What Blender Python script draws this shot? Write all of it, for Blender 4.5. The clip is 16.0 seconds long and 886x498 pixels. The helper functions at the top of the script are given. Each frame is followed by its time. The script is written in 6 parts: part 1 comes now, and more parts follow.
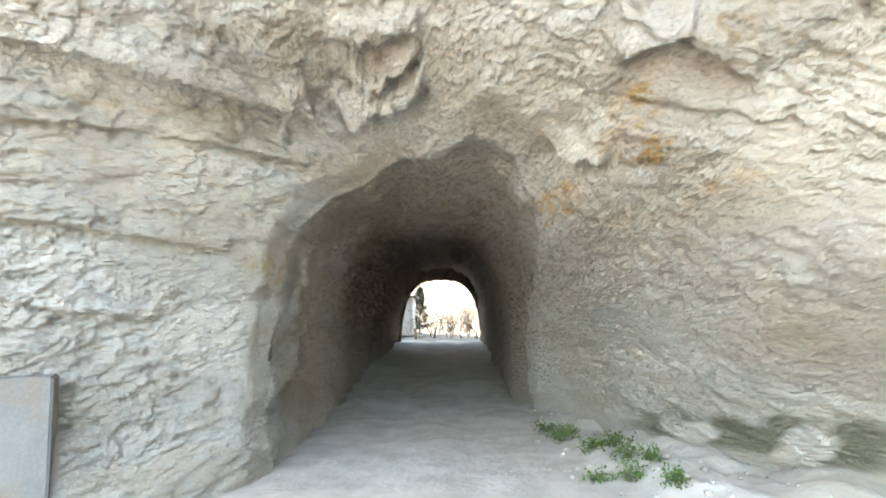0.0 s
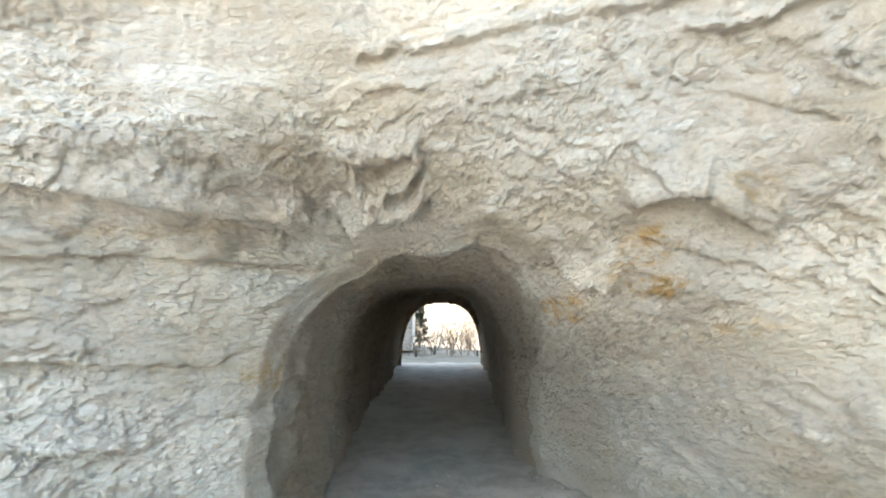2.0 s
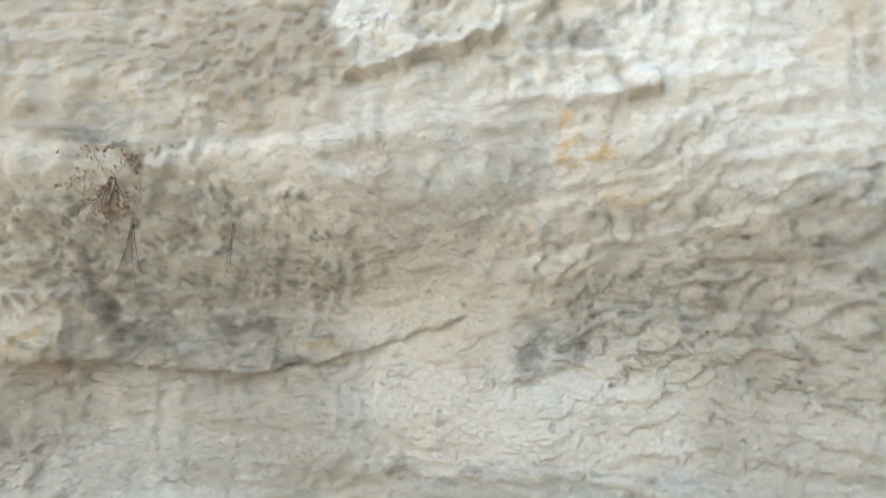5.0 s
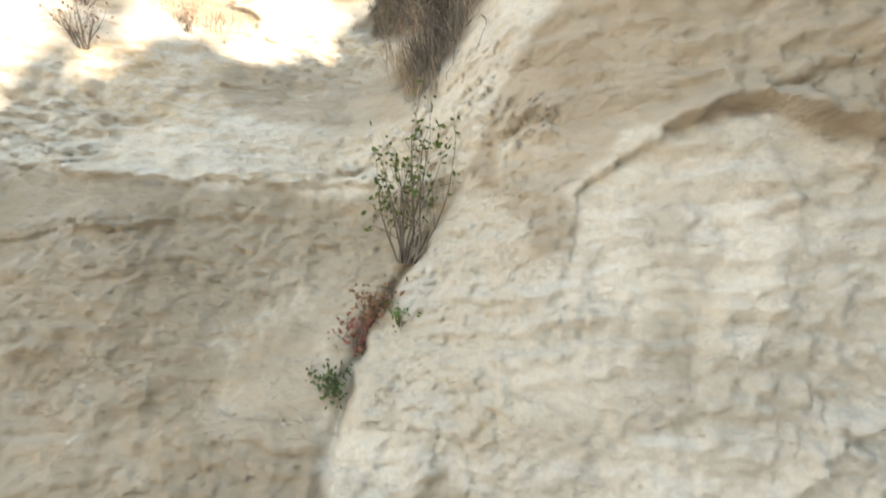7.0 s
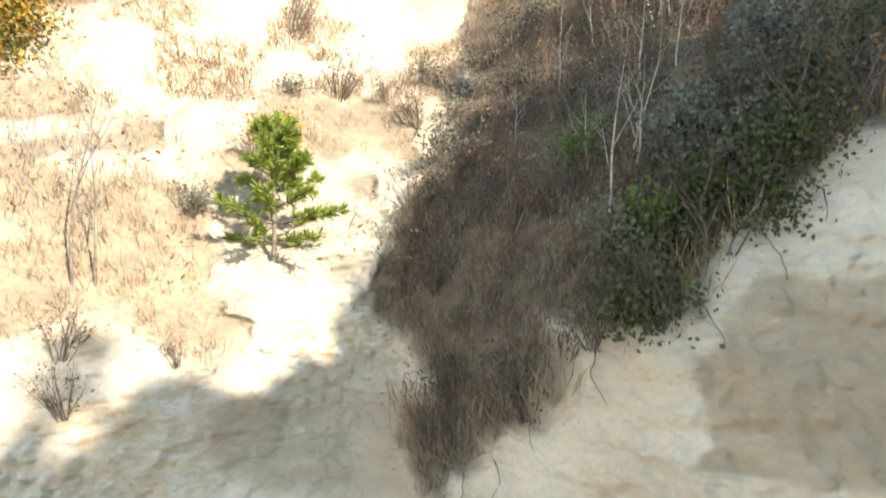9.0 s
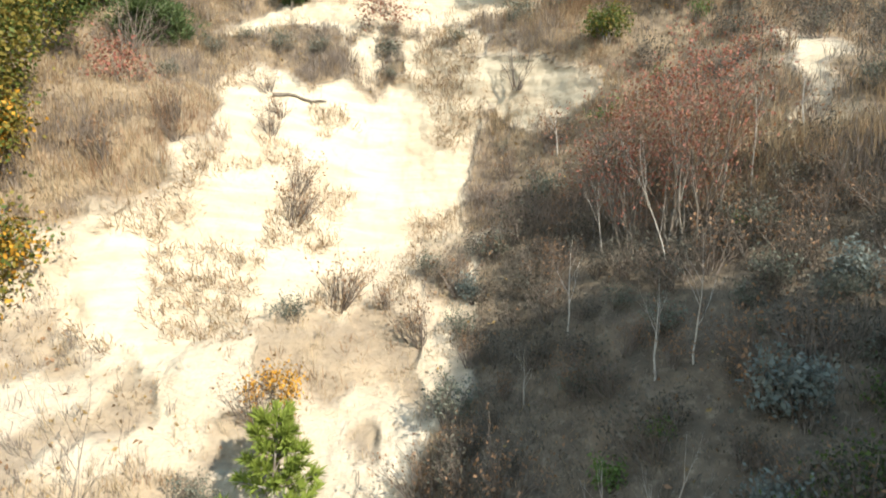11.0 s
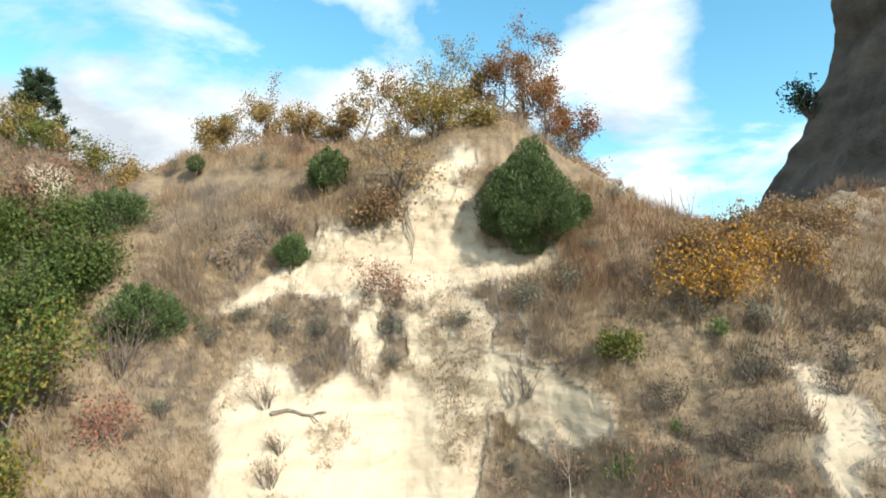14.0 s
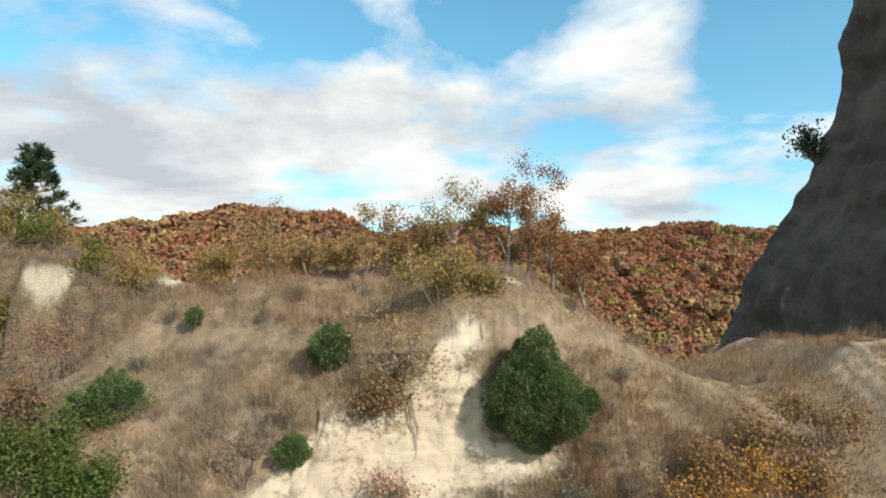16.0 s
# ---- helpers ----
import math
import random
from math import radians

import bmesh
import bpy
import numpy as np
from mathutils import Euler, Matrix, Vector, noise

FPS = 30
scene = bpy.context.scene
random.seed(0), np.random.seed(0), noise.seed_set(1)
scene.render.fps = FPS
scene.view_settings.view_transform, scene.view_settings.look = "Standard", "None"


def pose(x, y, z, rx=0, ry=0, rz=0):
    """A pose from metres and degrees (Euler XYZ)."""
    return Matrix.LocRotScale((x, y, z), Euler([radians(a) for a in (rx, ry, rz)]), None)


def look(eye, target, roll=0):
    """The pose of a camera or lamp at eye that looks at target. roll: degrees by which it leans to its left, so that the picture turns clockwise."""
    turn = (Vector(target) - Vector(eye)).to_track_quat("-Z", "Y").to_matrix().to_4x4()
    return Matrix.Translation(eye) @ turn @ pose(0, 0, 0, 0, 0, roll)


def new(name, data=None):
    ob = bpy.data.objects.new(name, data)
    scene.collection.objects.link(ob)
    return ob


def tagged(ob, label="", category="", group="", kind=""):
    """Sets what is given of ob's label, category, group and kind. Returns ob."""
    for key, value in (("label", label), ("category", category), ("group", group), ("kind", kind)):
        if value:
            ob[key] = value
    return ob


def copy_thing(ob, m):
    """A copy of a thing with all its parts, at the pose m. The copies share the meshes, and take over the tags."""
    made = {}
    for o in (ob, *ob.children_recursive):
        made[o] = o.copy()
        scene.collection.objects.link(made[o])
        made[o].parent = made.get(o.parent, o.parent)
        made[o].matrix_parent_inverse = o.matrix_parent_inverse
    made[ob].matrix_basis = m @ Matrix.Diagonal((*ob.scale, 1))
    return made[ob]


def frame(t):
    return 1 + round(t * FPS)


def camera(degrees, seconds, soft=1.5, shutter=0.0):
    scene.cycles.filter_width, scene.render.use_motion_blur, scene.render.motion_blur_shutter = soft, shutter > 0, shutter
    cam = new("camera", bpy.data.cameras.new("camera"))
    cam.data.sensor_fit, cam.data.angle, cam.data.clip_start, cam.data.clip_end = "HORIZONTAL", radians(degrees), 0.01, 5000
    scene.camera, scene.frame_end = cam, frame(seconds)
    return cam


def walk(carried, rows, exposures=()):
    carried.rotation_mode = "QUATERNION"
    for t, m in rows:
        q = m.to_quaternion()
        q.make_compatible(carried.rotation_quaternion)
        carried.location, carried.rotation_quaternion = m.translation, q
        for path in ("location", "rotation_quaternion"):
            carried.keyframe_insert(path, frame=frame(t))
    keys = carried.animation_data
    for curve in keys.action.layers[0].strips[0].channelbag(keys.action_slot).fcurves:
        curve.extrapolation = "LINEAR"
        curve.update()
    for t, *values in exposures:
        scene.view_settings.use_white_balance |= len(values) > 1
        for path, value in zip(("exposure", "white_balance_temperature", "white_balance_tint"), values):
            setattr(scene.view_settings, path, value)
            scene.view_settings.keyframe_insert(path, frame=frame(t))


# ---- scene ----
# seconds, place, then turn to the left, tilt upwards and lean in degrees
PATH = [
    (0, 0.166, -0.369, 1.861, 0.09, 7.34, -0.21),
    (0.5, 0.154, -0.373, 2.169, 0.06, 7.27, -0.20),
    (1, 0.153, -0.367, 2.525, 0.06, 7.13, -0.20),
    (1.5, 0.146, -0.343, 2.877, 0.06, 6.99, -0.18),
    (2, 0.138, -0.314, 3.329, 0.06, 6.74, -0.18),
    (2.5, 0.133, -0.281, 3.842, 0.12, 6.53, -0.15),
    (3, 0.142, -0.246, 4.407, 0.14, 6.36, -0.08),
    (3.2, 0.147, -0.235, 4.631, 0.14, 6.29, -0.03),
    (5.3, 0.068, 0.110, 7.659, 0.31, 6.63, -0.31),
    (5.5, 0.068, 0.121, 7.986, 0.35, 6.57, -0.30),
    (6, 0.065, 0.150, 8.796, 0.44, 6.60, -0.30),
    (6.5, 0.046, 0.165, 9.579, 0.29, 6.71, -0.16),
    (7, -0.004, 0.157, 10.394, -0.19, 6.33, 0.32),
    (7.5, -0.022, 0.180, 11.214, -0.14, 5.99, 0.22),
    (8, -0.028, 0.203, 12.096, 0.04, 5.95, 0.07),
    (8.5, -0.032, 0.216, 12.960, 0.17, 5.86, -0.01),
    (9, -0.060, 0.215, 13.803, 0.02, 6.11, 0.00),
    (9.5, -0.084, 0.220, 14.627, -0.06, 6.04, 0.13),
    (10, -0.098, 0.212, 15.530, -0.08, 5.90, -0.05),
    (10.2, -0.104, 0.211, 15.888, -0.08, 5.84, 0.10),
    (12.3, -0.204, 0.101, 19.524, -0.21, 5.92, -0.25),
    (12.5, -0.210, 0.106, 19.994, -0.22, 5.94, -0.23),
    (13, -0.226, 0.108, 21.223, -0.22, 6.07, -0.24),
    (13.5, -0.238, 0.098, 22.361, -0.19, 6.11, -0.32),
    (14, -0.246, 0.081, 23.610, -0.15, 6.11, -0.38),
    (14.5, -0.246, 0.068, 24.750, -0.09, 6.19, -0.41),
    (15, -0.247, 0.041, 26.036, -0.05, 6.22, -0.45),
    (15.5, -0.256, -0.011, 27.203, -0.02, 6.18, -0.45),
    (16, -0.257, -0.046, 28.468, 0.06, 5.37, -0.53),
]


def way_of(turn, tilt):
    a, b = radians(turn), radians(tilt)
    return Vector((-math.sin(a) * math.cos(b), math.cos(a) * math.cos(b), math.sin(b)))


cam = camera(73.44, 16.0, soft=1.85, shutter=0.25)
walk(cam, [(t, look((x, y, z), Vector((x, y, z)) + way_of(turn, tilt), lean)) for t, x, y, z, turn, tilt, lean in PATH],
     exposures=[(0.0, 3.48, 6700, 16), (2.5, 3.1, 6650, 16), (5.5, 2.22, 6550, 15), (6.5, 2.02, 7050, 15), (7.5, 1.73, 7500, 15), (9.0, 1.5, 7000, 11), (10.2, 1.2, 6650, 8), (12.3, 1.0, 6650, 7), (14.0, 0.78, 6500, 6), (16.0, 0.42, 6600, 6)])
# ---- end of camera ----
# ---- world and sun ----
SUN_WAY = Vector((0.58, -0.62, 0.52)).normalized()  # from the land to the sun
world = bpy.data.worlds.new("sky")
scene.world = world
world.use_nodes = True
wn, wl = world.node_tree.nodes, world.node_tree.links
wn.clear()
w_out = wn.new("ShaderNodeOutputWorld")
w_bg = wn.new("ShaderNodeBackground")
w_sky = wn.new("ShaderNodeTexSky")
w_sky.sky_type, w_sky.sun_disc = "NISHITA", False
w_sky.sun_elevation = math.asin(SUN_WAY.z)
w_sky.sun_rotation = math.atan2(SUN_WAY.x, SUN_WAY.y)
w_sky.altitude, w_sky.air_density, w_sky.dust_density, w_sky.ozone_density = 500, 1.3, 0.3, 4.0
w_bg.inputs["Strength"].default_value = 0.115
# clouds: a soft layer seen in perspective, drawn over the sky
w_co = wn.new("ShaderNodeTexCoord")
w_sep = wn.new("ShaderNodeSeparateXYZ")
wl.new(w_co.outputs["Generated"], w_sep.inputs[0])
w_h = wn.new("ShaderNodeMath")
w_h.operation, w_h.use_clamp = "MAXIMUM", False
w_h.inputs[1].default_value = 0.0
wl.new(w_sep.outputs["Z"], w_h.inputs[0])
w_h2 = wn.new("ShaderNodeMath")
w_h2.operation = "ADD"
w_h2.inputs[1].default_value = 0.16
wl.new(w_h.outputs[0], w_h2.inputs[0])
w_dx, w_dy = wn.new("ShaderNodeMath"), wn.new("ShaderNodeMath")
for node, axis in ((w_dx, "X"), (w_dy, "Y")):
    node.operation = "DIVIDE"
    wl.new(w_sep.outputs[axis], node.inputs[0])
    wl.new(w_h2.outputs[0], node.inputs[1])
w_flat = wn.new("ShaderNodeCombineXYZ")
wl.new(w_dx.outputs[0], w_flat.inputs["X"])
wl.new(w_dy.outputs[0], w_flat.inputs["Y"])


def cloud_noise(scale, detail, shift, warp):
    mp = wn.new("ShaderNodeMapping")
    mp.inputs["Location"].default_value = shift
    n = wn.new("ShaderNodeTexNoise")
    n.inputs["Scale"].default_value, n.inputs["Detail"].default_value = scale, detail
    n.inputs["Roughness"].default_value, n.inputs["Distortion"].default_value = 0.58, warp
    wl.new(w_flat.outputs[0], mp.inputs["Vector"])
    wl.new(mp.outputs[0], n.inputs["Vector"])
    return n


w_n1, w_n2 = cloud_noise(1.5, 12, (2.6, 0.9, 0), 0.25), cloud_noise(1.1, 7, (5.0, 1.0, 3), 0.2)
w_rise = wn.new("ShaderNodeMath")
w_rise.operation = "MULTIPLY_ADD"
w_rise.inputs[1].default_value, w_rise.inputs[2].default_value = 1.35, -0.155
wl.new(w_n1.outputs["Fac"], w_rise.inputs[0])
w_total = w_rise.outputs[0]
# banks of cloud and gaps of blue: direction, half width, how much cloud
for way, wide, amount in (((-0.54, 0.76, 0.33), 0.30, 0.16), ((-0.44, 0.86, 0.22), 0.26, 0.16), ((-0.20, 0.93, 0.26), 0.24, 0.14), ((0.02, 0.96, 0.25), 0.22, 0.14), ((0.19, 0.90, 0.39), 0.13, 0.10), ((0.33, 0.90, 0.29), 0.14, 0.12),
                          ((0.30, 0.94, 0.13), 0.18, 0.14), ((-0.17, 0.89, 0.43), 0.14, -0.26), ((0.45, 0.81, 0.38), 0.17, -0.24), ((0.42, 0.88, 0.20), 0.10, -0.20), ((-0.03, 0.92, 0.38), 0.08, -0.12), ((0.10, 0.85, 0.52), 0.24, -0.16), ((-0.35, 0.92, 0.10), 0.2, 0.12)):
    gap = wn.new("ShaderNodeVectorMath")
    gap.operation = "DISTANCE"
    gap.inputs[1].default_value = Vector(way).normalized()
    wl.new(w_co.outputs["Generated"], gap.inputs[0])
    near_it = wn.new("ShaderNodeMapRange")
    near_it.interpolation_type = "SMOOTHSTEP"
    near_it.inputs["From Min"].default_value, near_it.inputs["From Max"].default_value = 0.0, wide
    near_it.inputs["To Min"].default_value, near_it.inputs["To Max"].default_value = amount, 0.0
    wl.new(gap.outputs["Value"], near_it.inputs["Value"])
    w_add = wn.new("ShaderNodeMath")
    wl.new(w_total, w_add.inputs[0])
    wl.new(near_it.outputs[0], w_add.inputs[1])
    w_total = w_add.outputs[0]
w_ramp = wn.new("ShaderNodeValToRGB")
w_ramp.color_ramp.elements[0].position, w_ramp.color_ramp.elements[1].position = 0.43, 0.66
wl.new(w_total, w_ramp.inputs[0])
w_tone = wn.new("ShaderNodeValToRGB")
w_tone.color_ramp.elements[0].position, w_tone.color_ramp.elements[1].position = 0.36, 0.58
w_tone.color_ramp.elements[0].color, w_tone.color_ramp.elements[1].color = (3.7, 4.0, 4.5, 1), (7.2, 7.2, 7.1, 1)
wl.new(w_n2.outputs["Fac"], w_tone.inputs[0])
w_mix = wn.new("ShaderNodeMixRGB")
wl.new(w_ramp.outputs["Color"], w_mix.inputs["Fac"])
w_deep = wn.new("ShaderNodeHueSaturation")
w_deep.inputs["Saturation"].default_value, w_deep.inputs["Value"].default_value, w_deep.inputs["Hue"].default_value = 1.12, 1.35, 0.476
wl.new(w_sky.outputs[0], w_deep.inputs["Color"])
wl.new(w_deep.outputs[0], w_mix.inputs["Color1"])
wl.new(w_tone.outputs["Color"], w_mix.inputs["Color2"])
wl.new(w_mix.outputs[0], w_bg.inputs["Color"])
wl.new(w_bg.outputs[0], w_out.inputs["Surface"])

sun = new("sun", bpy.data.lights.new("sun", "SUN"))
sun.data.energy, sun.data.angle, sun.data.color = 4.8, radians(0.55), (1.0, 0.915, 0.79)
sun.matrix_world = look(SUN_WAY * 60, (0, 0, 0))


# ---- shape of the land, as functions ----
def lattice(ix, iy, iz, seed):
    n = (ix * 374761393 + iy * 668265263 + iz * 2147483647 + seed * 1274126177) & 0xFFFFFFFF
    n = ((n ^ (n >> 13)) * 1103515245) & 0xFFFFFFFF
    n = ((n ^ (n >> 16)) * 60493) & 0xFFFFFFFF
    return ((n ^ (n >> 11)) & 0xFFFF) / 32767.5 - 1.0


def vnoise(x, y, z=0.0, seed=0):
    """Smooth value noise from -1 to 1 for arrays of places."""
    x, y, z = np.broadcast_arrays(np.asarray(x, float), np.asarray(y, float), np.asarray(z, float))
    fx, fy, fz = np.floor(x), np.floor(y), np.floor(z)
    ix, iy, iz = fx.astype(np.int64), fy.astype(np.int64), fz.astype(np.int64)
    u, v, w = x - fx, y - fy, z - fz
    u, v, w = (k * k * k * (k * (k * 6 - 15) + 10) for k in (u, v, w))
    out = 0.0
    for a in (0, 1):
        for b in (0, 1):
            for c in (0, 1):
                out = out + lattice(ix + a, iy + b, iz + c, seed) * (u if a else 1 - u) * (v if b else 1 - v) * (w if c else 1 - w)
    return out


def fbm(x, y, z=0.0, octaves=4, gain=0.5, seed=0):
    total, size = 0.0, 1.0
    for k in range(octaves):
        total = total + size * vnoise(np.asarray(x) * 2**k, np.asarray(y) * 2**k, np.asarray(z) * 2**k, seed + k)
        size *= gain
    return total


def smooth(a, b, v):
    k = np.clip((np.asarray(v, float) - a) / (b - a), 0, 1)
    return k * k * (3 - 2 * k)


# How far the rock face stands from the flight line (y), at stations across (x) and up (z).
ACROSS = (-9, -5, -2.8, -0.9, 0.8, 2.2, 3.4, 6)
LOW_UP = (0, 1.3, 2.3, 3.3, 4.2, 5.2, 6.3, 7.2, 8.4, 9.6)
LOW_FACE = (
    (3.7, 4.3, 6.2, 9.6, 13.4, 12.3, 8.9, 5.2),
    (4.2, 4.9, 6.7, 9.4, 13.0, 11.9, 7.6, 4.6),
    (4.2, 4.9, 6.7, 9.0, 12.0, 10.2, 5.4, 3.9),
    (4.1, 4.8, 6.5, 8.5, 9.0, 6.3, 4.7, 3.6),
    (4.0, 4.7, 6.2, 7.9, 6.4, 5.0, 4.4, 3.4),
    (4.0, 4.5, 5.1, 5.85, 5.15, 4.35, 3.7, 3.1),
    (4.0, 4.5, 5.1, 5.2, 4.8, 4.0, 3.5, 3.0),
    (4.0, 4.4, 4.8, 5.1, 4.7, 4.1, 3.5, 3.0),
    (3.8, 4.0, 4.0, 3.95, 3.75, 3.5, 3.3, 2.9),
    (4.3, 4.4, 4.4, 4.3, 3.6, 3.5, 3.3, 2.9),
)
HIGH_UP = (11, 12, 13.4, 15, 16.5, 18.2, 20.6, 22.8, 25, 27.3)
HIGH_FACE = (
    (4.3, 4.5, 4.6, 5.3, 3.8, 3.3, 3.0, 2.8),
    (4.6, 4.9, 5.3, 5.6, 3.9, 3.2, 2.9, 2.8),
    (4.8, 5.1, 6.0, 6.9, 4.0, 3.4, 3.1, 2.9),
    (5.1, 5.8, 7.3, 7.7, 5.9, 4.4, 3.9, 3.5),
    (6.8, 7.9, 8.1, 9.0, 8.8, 7.0, 6.0, 5.2),
    (7.8, 9.0, 9.8, 10.6, 10.4, 9.8, 9.0, 7.0),
    (8.8, 10.3, 11.6, 12.6, 12.5, 11.6, 10.5, 8.8),
    (11.5, 13.0, 13.3, 13.5, 13.0, 12.4, 11.9, 11.4),
    (14.0, 14.2, 14.5, 14.6, 14.5, 14.2, 13.6, 12.8),
    (18.0, 16.8, 15.8, 14.9, 15.2, 15.6, 16.3, 17.0),
)


def slopes(at, values):
    """Tangents of a curve through values that never overshoots."""
    h = np.diff(at)
    d = np.diff(values, axis=0) / h.reshape((-1,) + (1,) * (values.ndim - 1))
    m = np.concatenate([d[:1], (d[1:] + d[:-1]) / 2, d[-1:]])
    flat = np.zeros_like(m, bool)
    flat[1:-1] = d[1:] * d[:-1] <= 0
    m[flat] = 0
    lim = np.minimum(np.concatenate([np.abs(d[:1]), np.abs(d)]), np.concatenate([np.abs(d), np.abs(d[-1:])])) * 3
    return np.clip(m, -lim, lim)


def curve_at(at, values, m, v):
    i = np.clip(np.searchsorted(at, v) - 1, 0, len(at) - 2)
    h = at[i + 1] - at[i]
    t = np.clip((v - at[i]) / h, 0, 1)
    a, b, c, d = values[i], values[i + 1], m[i], m[i + 1]
    return (2 * t**3 - 3 * t**2 + 1) * a + (t**3 - 2 * t**2 + t) * h * c + (3 * t**2 - 2 * t**3) * b + (t**3 - t**2) * h * d


UP = np.array(LOW_UP + HIGH_UP, float)
ALONG = np.array(ACROSS, float)
FACE = np.array(LOW_FACE + HIGH_FACE, float)
FINE = np.arange(-9, 6.01, 0.1)
FACE_FINE = np.stack([curve_at(ALONG, row, slopes(ALONG, row), FINE) for row in FACE])
FACE_SLOPE = slopes(UP, FACE_FINE)


def face(x, z):
    """The rock face without its small relief."""
    x, z = np.broadcast_arrays(np.asarray(x, float), np.asarray(z, float))
    f = (np.clip(x, -9, 5.999) + 9) / 0.1
    i = np.clip(f.astype(int), 0, len(FINE) - 2)
    f = f - i
    k = np.clip(np.searchsorted(UP, z) - 1, 0, len(UP) - 2)
    h = UP[k + 1] - UP[k]
    t = np.clip((z - UP[k]) / h, 0, 1)
    w = (2 * t**3 - 3 * t**2 + 1, (t**3 - 2 * t**2 + t) * h, 3 * t**2 - 2 * t**3, (t**3 - t**2) * h)
    y = 0.0
    for j, part_of in ((i, 1 - f), (i + 1, f)):
        y = y + part_of * (w[0] * FACE_FINE[k, j] + w[1] * FACE_SLOPE[k, j] + w[2] * FACE_FINE[k + 1, j] + w[3] * FACE_SLOPE[k + 1, j])
    high = smooth(19, 24, z)
    return y + np.where(x > 6, (x - 6) * (-0.5 + 0.62 * high), 0) + np.where(x < -9, (x + 9) * (0.35 - 0.1 * high), 0)


def mouth(x, z):
    """How far inside the tunnel's opening a place lies: 1 on the axis, 0 on its edge."""
    x = x + 0.10 * vnoise(z * 1.3, 3.0, seed=5) + 0.05 * vnoise(z * 4, 9.0, seed=6)
    top = 4.2 + 0.07 * vnoise(x * 1.6, 1.0, seed=7)
    return 1 - ((np.abs(x) / np.where(x > 0, 1.98, 2.22)) ** 3 + np.clip(z / top, 0, 9) ** 3) ** (1 / 3)


def facets(u, v, seed):
    """Broken faces: each cell of the plane is tilted and set back at random."""
    fu, fv = np.floor(u).astype(np.int64), np.floor(v).astype(np.int64)
    best, out = np.full(np.shape(u), 1e9), np.zeros(np.shape(u))
    for a in (-1, 0, 1):
        for b in (-1, 0, 1):
            i, j = fu + a, fv + b
            du = u - (i + 0.5 + 0.45 * lattice(i, j, i * 0 + 1, seed))
            dv = v - (j + 0.5 + 0.45 * lattice(i, j, i * 0 + 2, seed))
            d = du * du + dv * dv
            h = 0.5 * lattice(i, j, i * 0 + 3, seed) + 0.7 * lattice(i, j, i * 0 + 4, seed) * du + (0.75 + 0.8 * lattice(i, j, i * 0 + 5, seed)) * dv
            near = d < best
            best, out = np.where(near, d, best), np.where(near, h, out)
    return out


def beds_of(x, z):
    """Height within the beds: level, but dipping to the right of the arch."""
    low = 1 - smooth(4.9, 6.2, z)
    return z + 0.55 * smooth(0.9, 2.2, x) * low * (x - 1.2) - 0.06 * np.clip(x, -4, 4)


def blocks(u, v, w, seed):
    """Broken faces in space: each cell is tilted and set back at random."""
    fu, fv, fw = (np.floor(k).astype(np.int64) for k in (u, v, w))
    best, out = np.full(np.shape(u), 1e9), np.zeros(np.shape(u))
    for a in (-1, 0, 1):
        for b in (-1, 0, 1):
            for c in (-1, 0, 1):
                i, j, k = fu + a, fv + b, fw + c
                n = i * 31 + k * 57
                du = u - (i + 0.5 + 0.42 * lattice(n, j, 1, seed))
                dv = v - (j + 0.5 + 0.42 * lattice(n, j, 2, seed))
                dw = w - (k + 0.5 + 0.42 * lattice(n, j, 3, seed))
                d = du * du + dv * dv + dw * dw
                h = 0.55 * lattice(n, j, 4, seed) + 0.7 * lattice(n, j, 5, seed) * du + 0.7 * lattice(n, j, 6, seed) * dv + (0.7 + 0.8 * lattice(n, j, 7, seed)) * dw
                near = d < best
                best, out = np.where(near, d, best), np.where(near, h, out)
    return out


